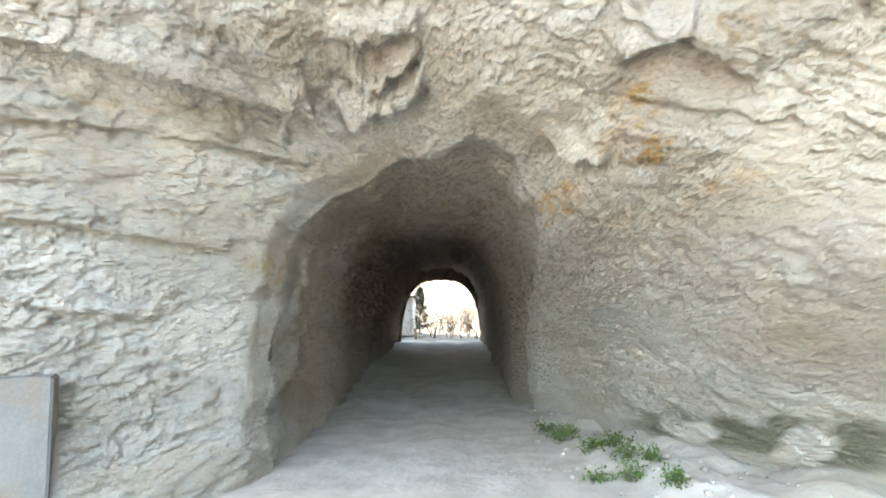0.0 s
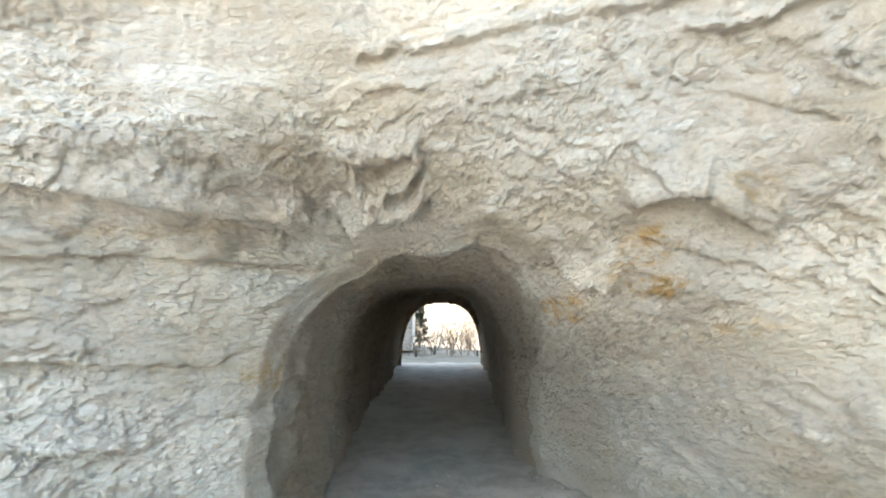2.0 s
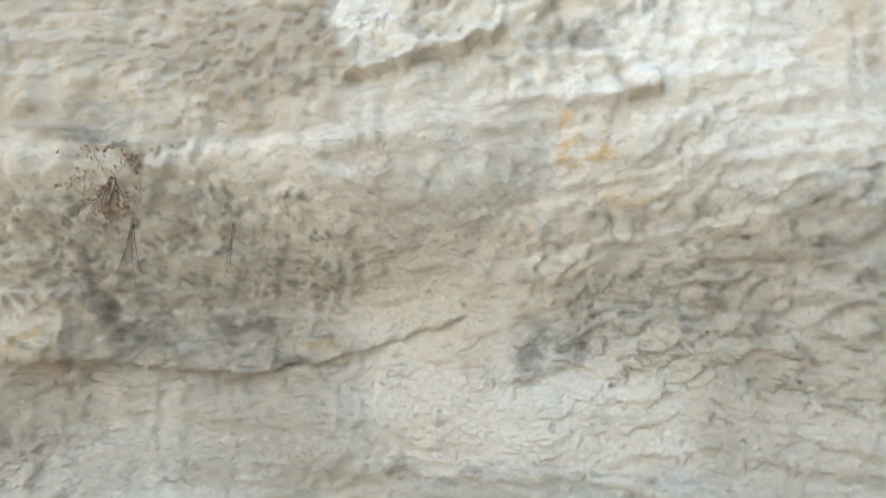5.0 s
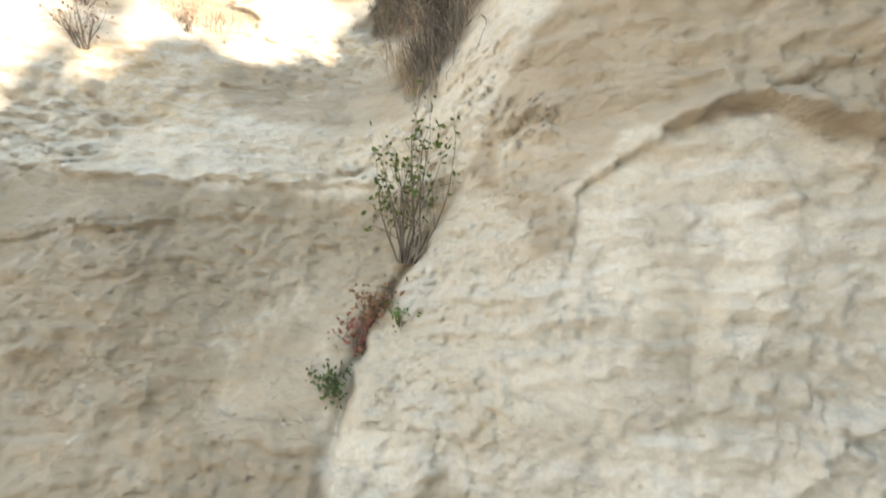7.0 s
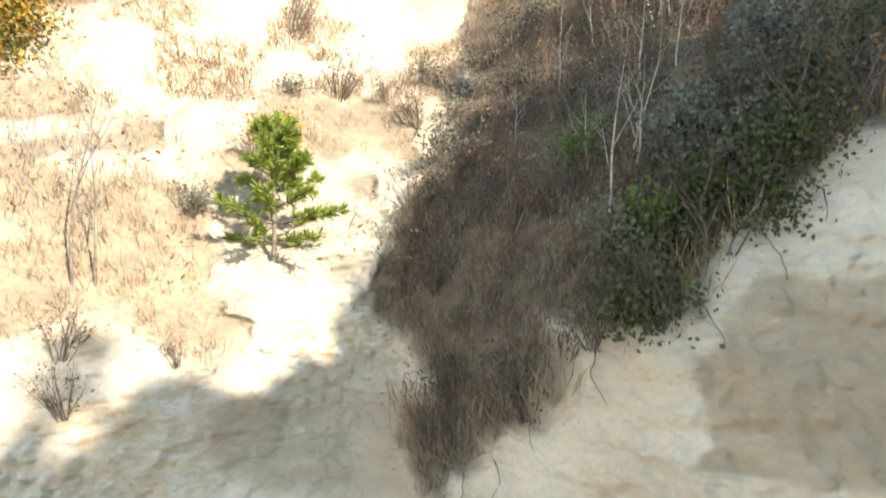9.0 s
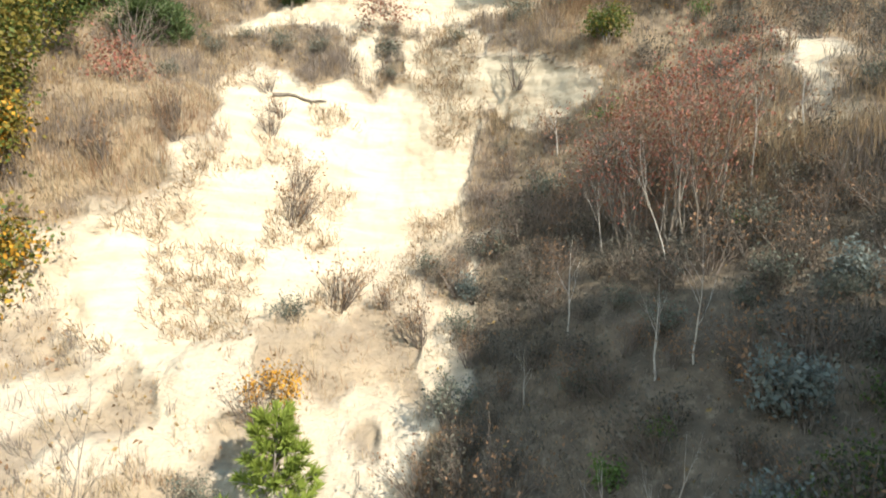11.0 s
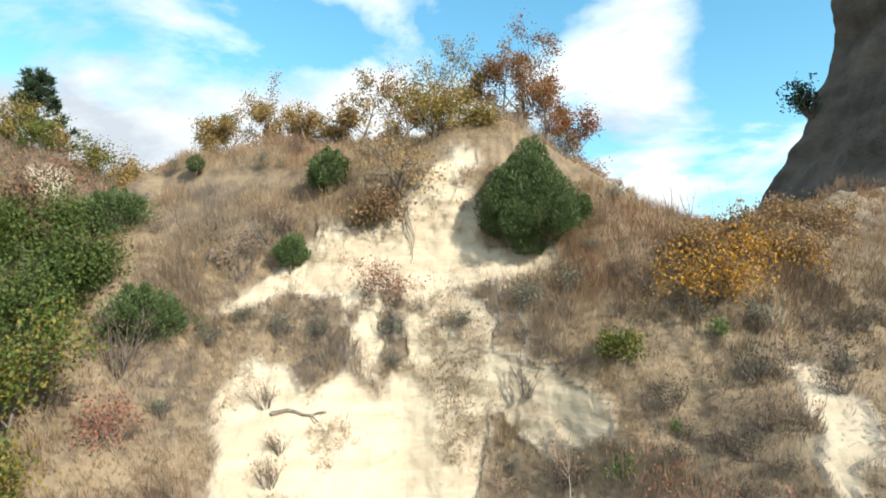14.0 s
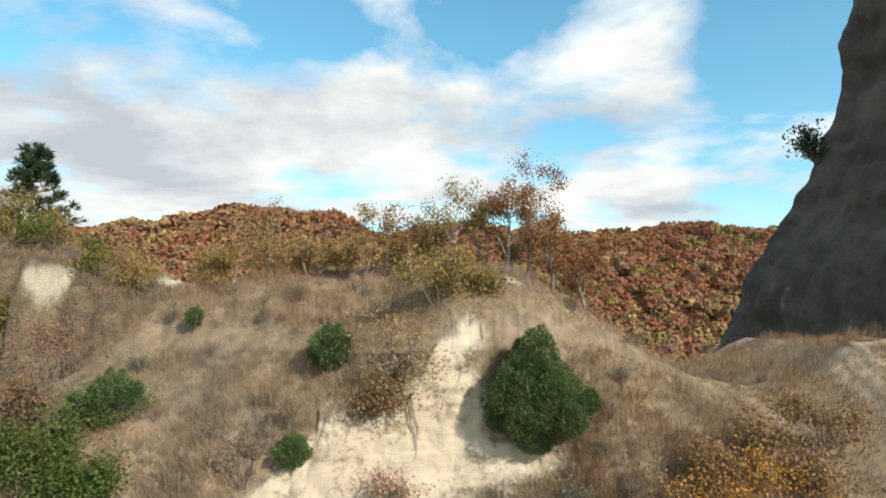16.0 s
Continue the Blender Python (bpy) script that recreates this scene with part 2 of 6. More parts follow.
def relief(x, z):
    """Small forms of the rock: undercut beds, broken blocks, crumbs. Positive values stand back."""
    x, z = np.broadcast_arrays(np.asarray(x, float), np.asarray(z, float))
    y = face(x, z)
    low = 1 - smooth(4.9, 6.2, z)
    band_up = smooth(6.4, 6.9, z) * (1 - smooth(8.0, 8.5, z)) + smooth(11.5, 11.7, z) * (1 - smooth(12.2, 12.6, z))
    wz = beds_of(x, z) + 0.16 * fbm(x * 0.6, z * 0.8, y * 0.6, seed=14, octaves=5, gain=0.55)
    wx = x + 0.16 * fbm(x * 1.1, z * 1.1, y * 0.9, seed=11, octaves=4)
    rough = smooth(-0.35, 0.25, fbm(x * 0.5 + 3, z * 0.8, y * 0.4, seed=17, octaves=3))
    crumb = smooth(-0.15, 0.3, fbm(x * 0.8 + 7, z * 1.2, y * 0.7, seed=21, octaves=3))
    out = fbm(x * 0.5, z * 0.5, 8.0, seed=50, octaves=2) * 0.10
    # beds that lean back as they rise and are undercut by the one below, broken off along their length
    for rate, deep, run, seed in ((1.35, 0.08, 0.55, 55), (2.9, 0.07, 0.9, 57), (6.3, 0.05, 1.5, 59), (12.5, 0.030, 2.6, 61)):
        v = wz * rate + 0.5 * fbm(wx * run * 0.7, wz * run * 0.5, y * run * 0.6, seed=seed, octaves=4, gain=0.55)
        row = np.floor(v)
        u = v - row
        there = smooth(-0.05, 0.16, vnoise(wx * run, row * 3.71, y * run, seed=seed + 1) + 0.4 * vnoise(wx * run * 3.3, row * 5.3, y * run * 3.3, seed=seed + 2))
        set_back = 0.35 * vnoise(wx * run * 2.0, row * 2.9, y * run * 2.0, seed=seed + 3)
        out = out + deep * there * (u - smooth(0.90, 1.0, u) + set_back) * (0.13 + 0.87 * low + 0.20 * band_up) * (0.45 + 0.75 * rough)
    # broken blocks and crumbs
    jx, jz, jy = x + 0.07 * fbm(x * 4, z * 4, y * 4, seed=31, octaves=3), wz + 0.06 * fbm(x * 4, z * 4, y * 4 + 7, seed=33, octaves=3), y
    some = z < 6.3
    if np.any(some):
        bx, by, bz = jx[some], jy[some], jz[some]
        r, c, q = rough[some], crumb[some], low[some]
        out = out.copy()
        out[some] += q * (blocks(bx * 1.7, by * 1.7, bz * 2.6, 36) * 0.05 * (0.3 + r) + blocks(bx * 4.2, by * 4.2, bz * 6.0, 37) * 0.046 * (0.3 + c) + blocks(bx * 9.5, by * 9.5, bz * 12.0, 38) * 0.042 * (0.4 + c))
    out = out + facets(jx * 4.6, jz * 7.4, 37) * (1 - low) * (0.012 + 0.02 * band_up) * (0.25 + crumb)
    out = out + facets(jx * 9.5, jz * 14.0, 38) * (1 - low) * (0.011 + 0.025 * band_up) * (0.35 + crumb)
    # the upper face is smoother, with upright streaks and thin bedding lines
    calm = 1 - low
    out = out + calm * (0.022 * vnoise(wx * 6.5, wz * 0.8, 3.0, seed=53) + 0.012 * vnoise(wx * 15, wz * 1.8, 3.0, seed=54) + 0.028 * vnoise(wx * 1.3, wz * 13, 3.0, seed=65))
    fine = fbm(x * 6, z * 8, y * 6, seed=40, octaves=3, gain=0.55) * 0.024 - np.abs(vnoise(x * 14, z * 14, y * 14, seed=45)) * 0.03 * (0.3 + crumb)
    pits = -np.clip(fbm(x * 7, z * 6, y * 6, seed=48, octaves=2) - 0.2, 0, 1) * 0.05 * crumb
    return (1 - 0.52 * low) * (out + fine * (0.5 + 0.7 * rough) + pits)


# Ledges that can be told apart: from, to (across and up), how far they stand out, how tall.
LEDGES = (
    (-1.05, 5.10, -0.10, 5.05, 0.20, 0.24), (-0.95, 4.84, -0.11, 4.88, 0.26, 0.22), (-1.15, 4.56, -0.05, 4.64, 0.30, 0.22), (-0.55, 4.12, 0.55, 4.22, 0.26, 0.24),
    (0.55, 4.42, 1.95, 3.62, 0.22, 0.30), (1.85, 4.36, 2.40, 4.46, 0.18, 0.35), (2.37, 4.46, 2.95, 4.02, 0.20, 0.40), (-4.4, 4.62, -1.5, 4.55, 0.22, 0.45),
    (-4.4, 3.92, -1.7, 4.05, 0.10, 0.30), (-4.2, 2.92, -2.5, 2.80, 0.10, 0.35), (-4.3, 2.15, -3.1, 1.95, 0.10, 0.30),
)
HIGH_LEDGES = (
    (-0.68, 5.86, 0.35, 5.96, 0.12, 0.16), (0.35, 5.92, 1.20, 5.94, 0.10, 0.18), (1.20, 5.94, 2.30, 5.88, 0.11, 0.16), (2.05, 5.62, 2.50, 5.52, 0.10, 0.10), (2.50, 5.54, 3.05, 5.64, 0.10, 0.12),
    (-0.67, 5.66, 0.0, 5.60, 0.08, 0.14), (-3.8, 6.9, -1.35, 6.72, 0.16, 0.40), (-1.35, 6.74, 0.2, 7.15, 0.10, 0.30), (-0.6, 8.80, 0.45, 8.98, 0.14, 0.16),
    (-0.25, 9.20, 0.16, 9.33, 0.025, 0.10), (0.50, 8.52, 1.40, 8.48, 0.09, 0.25),
)
TOP_LEDGES = (
    (1.30, 11.48, 1.80, 11.60, 0.20, 0.16), (1.80, 11.60, 2.35, 11.26, 0.16, 0.20), (0.80, 10.80, 0.85, 11.20, 0.05, 0.4), (0.83, 11.18, 1.30, 11.48, 0.08, 0.2), (-3.6, 11.58, -0.6, 11.52, 0.07, 0.25),
    (-3.4, 10.95, -2.2, 11.10, 0.06, 0.2), (1.75, 9.15, 2.05, 9.56, 0.10, 0.2), (2.0, 9.56, 2.6, 9.93, 0.10, 0.2), (1.4, 12.62, 3.4, 12.75, 0.12, 0.25),
)


def marks(x, z):
    """The forms that can be told apart on the face: ledges and the long cleft."""
    d = 0.0
    for x0, z0, x1, z1, deep, tall in LEDGES + HIGH_LEDGES + TOP_LEDGES:
        t = np.clip((x - x0) / (x1 - x0), -0.3, 1.3)
        line = z0 + (z1 - z0) * t + 0.05 * vnoise(x * 3.1, z0 * 7, seed=4) + 0.028 * vnoise(x * 11, z0 * 7, seed=8)
        end = 0.10 / abs(x1 - x0)
        along = smooth(-end, end, t) * (1 - smooth(1 - end * 0.3, 1 + end * 0.3, t)) * (0.75 + 0.25 * vnoise(x * 5, z0 + 2, seed=12))
        d = d - deep * along * smooth(-0.012, 0.018, z - line) * (1 - smooth(0.03, tall, z - line)) + 0.35 * deep * along * smooth(-tall, -0.01, z - line) * (1 - smooth(-0.012, 0.012, z - line))
    # the cleft that climbs from the middle of the face
    line = np.interp(z, (9.0, 9.7, 10.2, 10.6, 11.0, 11.8, 12.3, 13.2, 14.2), (-0.86, -0.72, -0.56, -0.37, -0.12, 0.27, 0.45, 0.75, 1.6))
    line = line + 0.05 * vnoise(z * 2.7, 2.0, seed=9) + 0.03 * vnoise(z * 8, 2.0, seed=10)
    run = smooth(9.0, 9.9, z) * (1 - smooth(10.8, 11.7, z))
    d = d + 0.20 * run * np.exp(-(((x - line) / 0.055) ** 2)) - 0.14 * run * smooth(0.0, 0.07, x - line) * (1 - smooth(0.2, 0.9, x - line))
    return d


def rills(x, z):
    """Rain rills in the loose upper slope."""
    w = x + 0.25 * vnoise(z * 0.9, x * 0.4, seed=60)
    gully = -0.30 * np.abs(vnoise(w * 2.0, z * 0.22, 5.0, seed=63)) * smooth(9.0, 10.2, x)
    return gully + 0.10 * (1 - np.abs(vnoise(w * 2.4, z * 0.35, seed=61))) * smooth(0, 0.6, vnoise(x * 0.5, z * 0.4, seed=62) + 0.2) + 0.14 * fbm(x * 0.7, z * 0.7, seed=64, octaves=3) + 0.025 * fbm(x * 4, z * 5, seed=68, octaves=3) + 0.03 * vnoise(x * 0.7, z * 3.2, 4.0, seed=72) + 0.03 * facets(x * 2.2, z * 5.0, 73)


def sag(x):
    """How far the crest dips on the saddle and towards the west."""
    return np.interp(x, (-16, -12.5, -9.5, 4.0, 6.0, 8.5, 10.5, 12), (2.2, 1.3, 0.1, 0.0, 0.8, 1.25, 0.9, 0.2))


def settled(x, z):
    """Height on the front slope, with the dip of the crest."""
    return z - sag(x) * smooth(23.5, 27.3, z)


def height(x, y):
    """The land behind the crest."""
    x, y = np.broadcast_arrays(np.asarray(x, float), np.asarray(y, float))
    arm = np.interp(x, (-14, -9, -5, 0, 2.5, 4.5, 7, 10, 16), (0.05, 0.80, 1.0, 1.0, 0.9, 0.60, 0.05, 0.0, 0.0))
    z = 27.2 - sag(x) + 2.6 * arm * smooth(15, 21.5, y) + 1.5 * np.exp(-(((x - 1.0) / 2.0) ** 2) - ((y - 16.8) / 2.0) ** 2)
    z = z + np.where(x > 10.6, np.clip(x - 10.6, 0, 3.0) * 0.65 * (1 - smooth(16.5, 19.0, y)), 0) - np.where(x < -9.5, np.clip(-9.5 - x, 0, 5) * 0.10, 0)
    return z + 0.15 * fbm(x * 0.5, y * 0.5, seed=70, octaves=4)


def wall(x, z):
    """The whole front: rock face below, loose slope above."""
    loose = smooth(14.2, 16.5, z + 0.6 * vnoise(x * 0.6, 5.0, seed=71) - 0.8 * np.clip(x, 0, 2))
    return face(x, z) + (1 - loose) * (relief(x, z) + marks(x, z)) + loose * rills(x, z)


def in_shape(x, z, shape, rim=0.25):
    """1 inside a closed outline, 0 outside, soft along the rim."""
    inside = np.zeros(np.broadcast(x, z).shape, bool)
    near = np.full(inside.shape, 1e9)
    for (ax, az), (bx, bz) in zip(shape, shape[1:] + shape[:1]):
        cross = ((az > z) != (bz > z)) & (x < (bx - ax) * (z - az) / ((bz - az) or 1e-9) + ax)
        inside ^= cross
        t = np.clip(((x - ax) * (bx - ax) + (z - az) * (bz - az)) / ((bx - ax) ** 2 + (bz - az) ** 2 + 1e-9), 0, 1)
        near = np.minimum(near, np.hypot(x - ax - t * (bx - ax), z - az - t * (bz - az)))
    return smooth(-rim, rim, np.where(inside, near, -near))


# ---- materials ----
def shader(name, rough=0.9, spec=0.25):
    m = bpy.data.materials.new(name)
    m.use_nodes = True
    b = m.node_tree.nodes["Principled BSDF"]
    b.inputs["Roughness"].default_value = rough
    b.inputs["Specular IOR Level"].default_value = spec
    return m, m.node_tree.nodes, m.node_tree.links, b


def tex(nodes, links, scale, detail=6, stretch=(1, 1, 1), rough=0.55, warp=0.0, turn=(0, 0, 0)):
    co = nodes.new("ShaderNodeNewGeometry")
    mp = nodes.new("ShaderNodeMapping")
    mp.inputs["Scale"].default_value = stretch
    mp.inputs["Rotation"].default_value = turn
    n = nodes.new("ShaderNodeTexNoise")
    n.inputs["Scale"].default_value, n.inputs["Detail"].default_value = scale, detail
    n.inputs["Roughness"].default_value, n.inputs["Distortion"].default_value = rough, warp
    links.new(co.outputs["Position"], mp.inputs["Vector"])
    links.new(mp.outputs[0], n.inputs["Vector"])
    return n.outputs["Fac"]


def band(nodes, links, value, a, b, top=1.0):
    r = nodes.new("ShaderNodeMapRange")
    r.interpolation_type = "SMOOTHSTEP"
    for k, v in (("From Min", a), ("From Max", b), ("To Max", top)):
        r.inputs[k].default_value = v
    links.new(value, r.inputs["Value"])
    return r.outputs["Result"]


def mix(nodes, links, fac, one, two):
    n = nodes.new("ShaderNodeMixRGB")
    for slot, v in (("Fac", fac), ("Color1", one), ("Color2", two)):
        if isinstance(v, (int, float)):
            n.inputs[slot].default_value = v
        elif isinstance(v, tuple):
            n.inputs[slot].default_value = (*v, 1)
        else:
            links.new(v, n.inputs[slot])
    return n.outputs[0]


def bump(nodes, links, b, heights):
    last = None
    for value, strength, distance in heights:
        n = nodes.new("ShaderNodeBump")
        n.inputs["Strength"].default_value, n.inputs["Distance"].default_value = strength, distance
        links.new(value, n.inputs["Height"])
        if last:
            links.new(last, n.inputs["Normal"])
        last = n.outputs[0]
    links.new(last, b.inputs["Normal"])


def crags(nodes, links, scale, stretch, turn=(0, 0, 0)):
    """Broken angular flakes: distances in a bent cell pattern."""
    co = nodes.new("ShaderNodeNewGeometry")
    n = nodes.new("ShaderNodeTexNoise")
    n.inputs["Scale"].default_value, n.inputs["Detail"].default_value = scale * 0.6, 5
    bent = nodes.new("ShaderNodeVectorMath")
    bent.operation = "MULTIPLY_ADD"
    bent.inputs[1].default_value = (0.45 / scale,) * 3
    links.new(co.outputs["Position"], n.inputs["Vector"])
    links.new(n.outputs["Color"], bent.inputs[0])
    links.new(co.outputs["Position"], bent.inputs[2])
    mp = nodes.new("ShaderNodeMapping")
    mp.inputs["Scale"].default_value, mp.inputs["Rotation"].default_value = stretch, turn
    v = nodes.new("ShaderNodeTexVoronoi")
    v.inputs["Scale"].default_value = scale
    links.new(bent.outputs[0], mp.inputs["Vector"])
    links.new(mp.outputs[0], v.inputs["Vector"])
    return v.outputs["Distance"]


def attribute(nodes, name):
    n = nodes.new("ShaderNodeAttribute")
    n.attribute_name = name
    return n.outputs["Fac"]


def rock_material():
    m, n, l, b = shader("pale_sandstone", 0.92, 0.2)
    large, beds = tex(n, l, 0.45, 5), tex(n, l, 0.8, 6, (0.5, 0.5, 2.6), warp=0.6)
    grain, streak = tex(n, l, 26, 8, rough=0.7), tex(n, l, 1.5, 5, (2.2, 2.2, 0.25))
    col = mix(n, l, band(n, l, large, 0.36, 0.62), (0.60, 0.52, 0.41), (0.64, 0.595, 0.515))
    col = mix(n, l, band(n, l, beds, 0.42, 0.66, 0.55), col, (0.50, 0.425, 0.31))
    col = mix(n, l, band(n, l, streak, 0.52, 0.7, 0.35), col, (0.62, 0.60, 0.55))
    ochre = tex(n, l, 0.55, 4, (1, 1, 1.3), warp=0.8)
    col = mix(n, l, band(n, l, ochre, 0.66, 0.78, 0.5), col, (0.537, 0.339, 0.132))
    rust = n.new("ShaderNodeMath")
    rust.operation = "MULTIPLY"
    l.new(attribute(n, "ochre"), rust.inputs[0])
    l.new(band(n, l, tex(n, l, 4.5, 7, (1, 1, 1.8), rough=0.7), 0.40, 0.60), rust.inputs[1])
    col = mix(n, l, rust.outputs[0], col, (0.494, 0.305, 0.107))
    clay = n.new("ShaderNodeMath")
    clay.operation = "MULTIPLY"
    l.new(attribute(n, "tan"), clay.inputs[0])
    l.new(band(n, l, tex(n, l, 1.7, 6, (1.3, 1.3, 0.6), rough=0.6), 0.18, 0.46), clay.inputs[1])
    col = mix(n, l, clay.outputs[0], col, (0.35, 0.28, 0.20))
    # dark stains on the cliff; deep in the tunnel they stand for shade
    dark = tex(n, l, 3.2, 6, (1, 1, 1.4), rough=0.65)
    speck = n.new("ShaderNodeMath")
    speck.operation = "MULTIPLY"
    l.new(attribute(n, "stain_and_shade"), speck.inputs[0])
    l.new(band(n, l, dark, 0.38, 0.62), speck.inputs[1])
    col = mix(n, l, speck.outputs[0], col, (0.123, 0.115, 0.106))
    col = mix(n, l, attribute(n, "moss"), col, (0.114, 0.110, 0.058))
    damp = tex(n, l, 1.1, 5, (1.4, 1.4, 0.4), warp=0.4)
    col = mix(n, l, band(n, l, damp, 0.6, 0.72, 0.35), col, (0.323, 0.280, 0.212))
    col = mix(n, l, band(n, l, grain, 0.35, 0.7, 0.30), col, (0.380, 0.345, 0.286))
    # loose sand and soil of the upper slope
    soil = mix(n, l, band(n, l, tex(n, l, 2.4, 7, rough=0.65), 0.35, 0.65), (0.23, 0.174, 0.114), (0.145, 0.11, 0.078))
    soil = mix(n, l, band(n, l, tex(n, l, 0.9, 4), 0.5, 0.68, 0.6), soil, (0.29, 0.218, 0.138))
    # soil of the scrub is darker: shade under the brush put into its colour
    soil = mix(n, l, attribute(n, "scrub_shade"), soil, mix(n, l, band(n, l, tex(n, l, 3.0, 6), 0.35, 0.65), (0.075, 0.062, 0.048), (0.13, 0.103, 0.075)))
    sand = mix(n, l, band(n, l, tex(n, l, 1.2, 6, (0.5, 0.5, 3.0), warp=0.4), 0.4, 0.62), (0.47, 0.405, 0.305), (0.40, 0.33, 0.24))
    col = mix(n, l, attribute(n, "sand"), col, sand)
    col = mix(n, l, attribute(n, "soil"), col, soil)
    l.new(col, b.inputs["Base Color"])
    col = mix(n, l, band(n, l, tex(n, l, 7.5, 8, (1, 1, 1.6), rough=0.7), 0.5, 0.72, 0.35), col, (0.38, 0.32, 0.24))
    l.new(col, b.inputs["Base Color"])
    flake = tex(n, l, 5.5, 7, (1, 1, 2.2), rough=0.62, warp=0.5)
    crag = attribute(n, "crag")

    def plates(value, count):
        """Thin layers that break off along crooked edges."""
        k, low, part_of, total = (n.new("ShaderNodeMath") for _ in range(4))
        k.operation, low.operation, part_of.operation, total.operation = "MULTIPLY", "FLOOR", "FRACT", "MULTIPLY_ADD"
        k.inputs[1].default_value, total.inputs[1].default_value = count, 0.35
        l.new(value, k.inputs[0])
        l.new(k.outputs[0], low.inputs[0])
        l.new(k.outputs[0], part_of.inputs[0])
        l.new(part_of.outputs[0], total.inputs[0])
        l.new(low.outputs[0], total.inputs[2])
        return total.outputs[0]

    plate_1, plate_2 = plates(tex(n, l, 1.5, 9, (1, 1, 2.4), rough=0.6, turn=(0, 0.12, 0)), 11), plates(tex(n, l, 4.5, 8, (1, 1, 1.9), rough=0.6, turn=(0, 0.12, 0)), 8)

    def broken(value):
        k = n.new("ShaderNodeMath")
        k.operation = "MULTIPLY"
        l.new(value, k.inputs[0])
        l.new(crag, k.inputs[1])
        return k.outputs[0]

    big, small = crags(n, l, 3.4, (0.9, 0.9, 1.5), (0, 0.12, 0)), crags(n, l, 9.0, (0.9, 0.9, 1.5), (0, 0.12, 0))
    bump(n, l, b, ((broken(flake), 0.8, 0.07), (broken(plate_1), 1.0, 0.045), (broken(plate_2), 1.0, 0.026), (broken(big), 0.8, 0.05), (broken(small), 0.9, 0.07), (broken(tex(n, l, 9, 8, (0.7, 0.7, 2.2), rough=0.7)), 0.9, 0.06), (broken(tex(n, l, 18, 8, (1, 1, 1.0), rough=0.75)), 0.9, 0.05), (broken(grain), 0.6, 0.02)))
    return m


def plain_material(name, one, two, scale=4.0, rough=0.9, spec=0.2, third=None, relief_depth=0.0, stretch=(1, 1, 1)):
    m, n, l, b = shader(name, rough, spec)
    col = mix(n, l, band(n, l, tex(n, l, scale, 6, stretch), 0.35, 0.65), one, two)
    if third:
        col = mix(n, l, band(n, l, tex(n, l, scale * 0.23, 4, stretch), 0.5, 0.68), col, third)
    l.new(col, b.inputs["Base Color"])
    if relief_depth:
        bump(n, l, b, ((tex(n, l, scale * 4, 6, stretch), 0.6, relief_depth),))
    return m


def leaf_material(name, one, two, glow=0.25):
    """Leaves: each one differs a little, and light passes through them."""
    m, n, l, b = shader(name, 0.65, 0.25)
    geo = n.new("ShaderNodeNewGeometry")
    col = mix(n, l, geo.outputs["Random Per Island"], one, two)
    l.new(col, b.inputs["Base Color"])
    tr = n.new("ShaderNodeBsdfTranslucent")
    l.new(col, tr.inputs["Color"])
    add = n.new("ShaderNodeMixShader")
    add.inputs[0].default_value = glow
    out = n["Material Output"]
    l.new(b.outputs[0], add.inputs[1])
    l.new(tr.outputs[0], add.inputs[2])
    l.new(add.outputs[0], out.inputs["Surface"])
    return m


ROCK = rock_material()
ROAD = plain_material("dusty_road", (0.46, 0.42, 0.36), (0.37, 0.335, 0.28), 2.2, third=(0.50, 0.465, 0.41), relief_depth=0.04)
PALE_GROUND = plain_material("bleached_grass_slope", (0.24, 0.21, 0.165), (0.17, 0.15, 0.115), 0.9, third=(0.28, 0.25, 0.20), relief_depth=0.1)
# clay rock with the shade on the pillar's near side darkened into its colour
TOWER = plain_material("shaded_weathered_clay", (0.105, 0.09, 0.075), (0.07, 0.059, 0.05), 0.7, third=(0.135, 0.114, 0.093), relief_depth=0.6, stretch=(1, 1, 0.8))
BARK = plain_material("grey_bark", (0.20, 0.17, 0.14), (0.11, 0.09, 0.075), 14, third=(0.27, 0.25, 0.22), relief_depth=0.01)
PALE_BARK = plain_material("pale_bark", (0.44, 0.41, 0.37), (0.30, 0.27, 0.24), 12, relief_depth=0.008)
TWIG = plain_material("dry_twigs", (0.12, 0.095, 0.078), (0.18, 0.15, 0.127), 9)
GRASS_TAN = leaf_material("dry_grass", (0.38, 0.275, 0.165), (0.26, 0.19, 0.115))
GRASS_GREY = leaf_material("grey_weeds", (0.24, 0.20, 0.172), (0.165, 0.135, 0.115))
# darker grass tone, which also carries the shade of the scrub
GRASS_DARK = leaf_material("dark_grass", (0.14, 0.125, 0.10), (0.08, 0.073, 0.06))
GRASS_RUST = leaf_material("rusty_weeds", (0.28, 0.165, 0.095), (0.19, 0.115, 0.07))
GRASS_PALE = leaf_material("straw", (0.44, 0.36, 0.245), (0.35, 0.28, 0.185))
JUNIPER = leaf_material("juniper_needles", (0.052, 0.085, 0.030), (0.095, 0.130, 0.048), 0.12)
PINE = leaf_material("pine_needles", (0.14, 0.19, 0.03), (0.21, 0.26, 0.05), 0.2)
DARK_PINE = leaf_material("dark_pine_needles", (0.028, 0.050, 0.026), (0.045, 0.068, 0.032), 0.12)
OAK_BROWN = leaf_material("brown_oak_leaves", (0.27, 0.17, 0.085), (0.185, 0.115, 0.06))
OAK_GOLD = leaf_material("golden_oak_leaves", (0.36, 0.245, 0.095), (0.25, 0.17, 0.07))
OAK_RUST = leaf_material("rust_leaves", (0.20, 0.075, 0.04), (0.26, 0.11, 0.045))
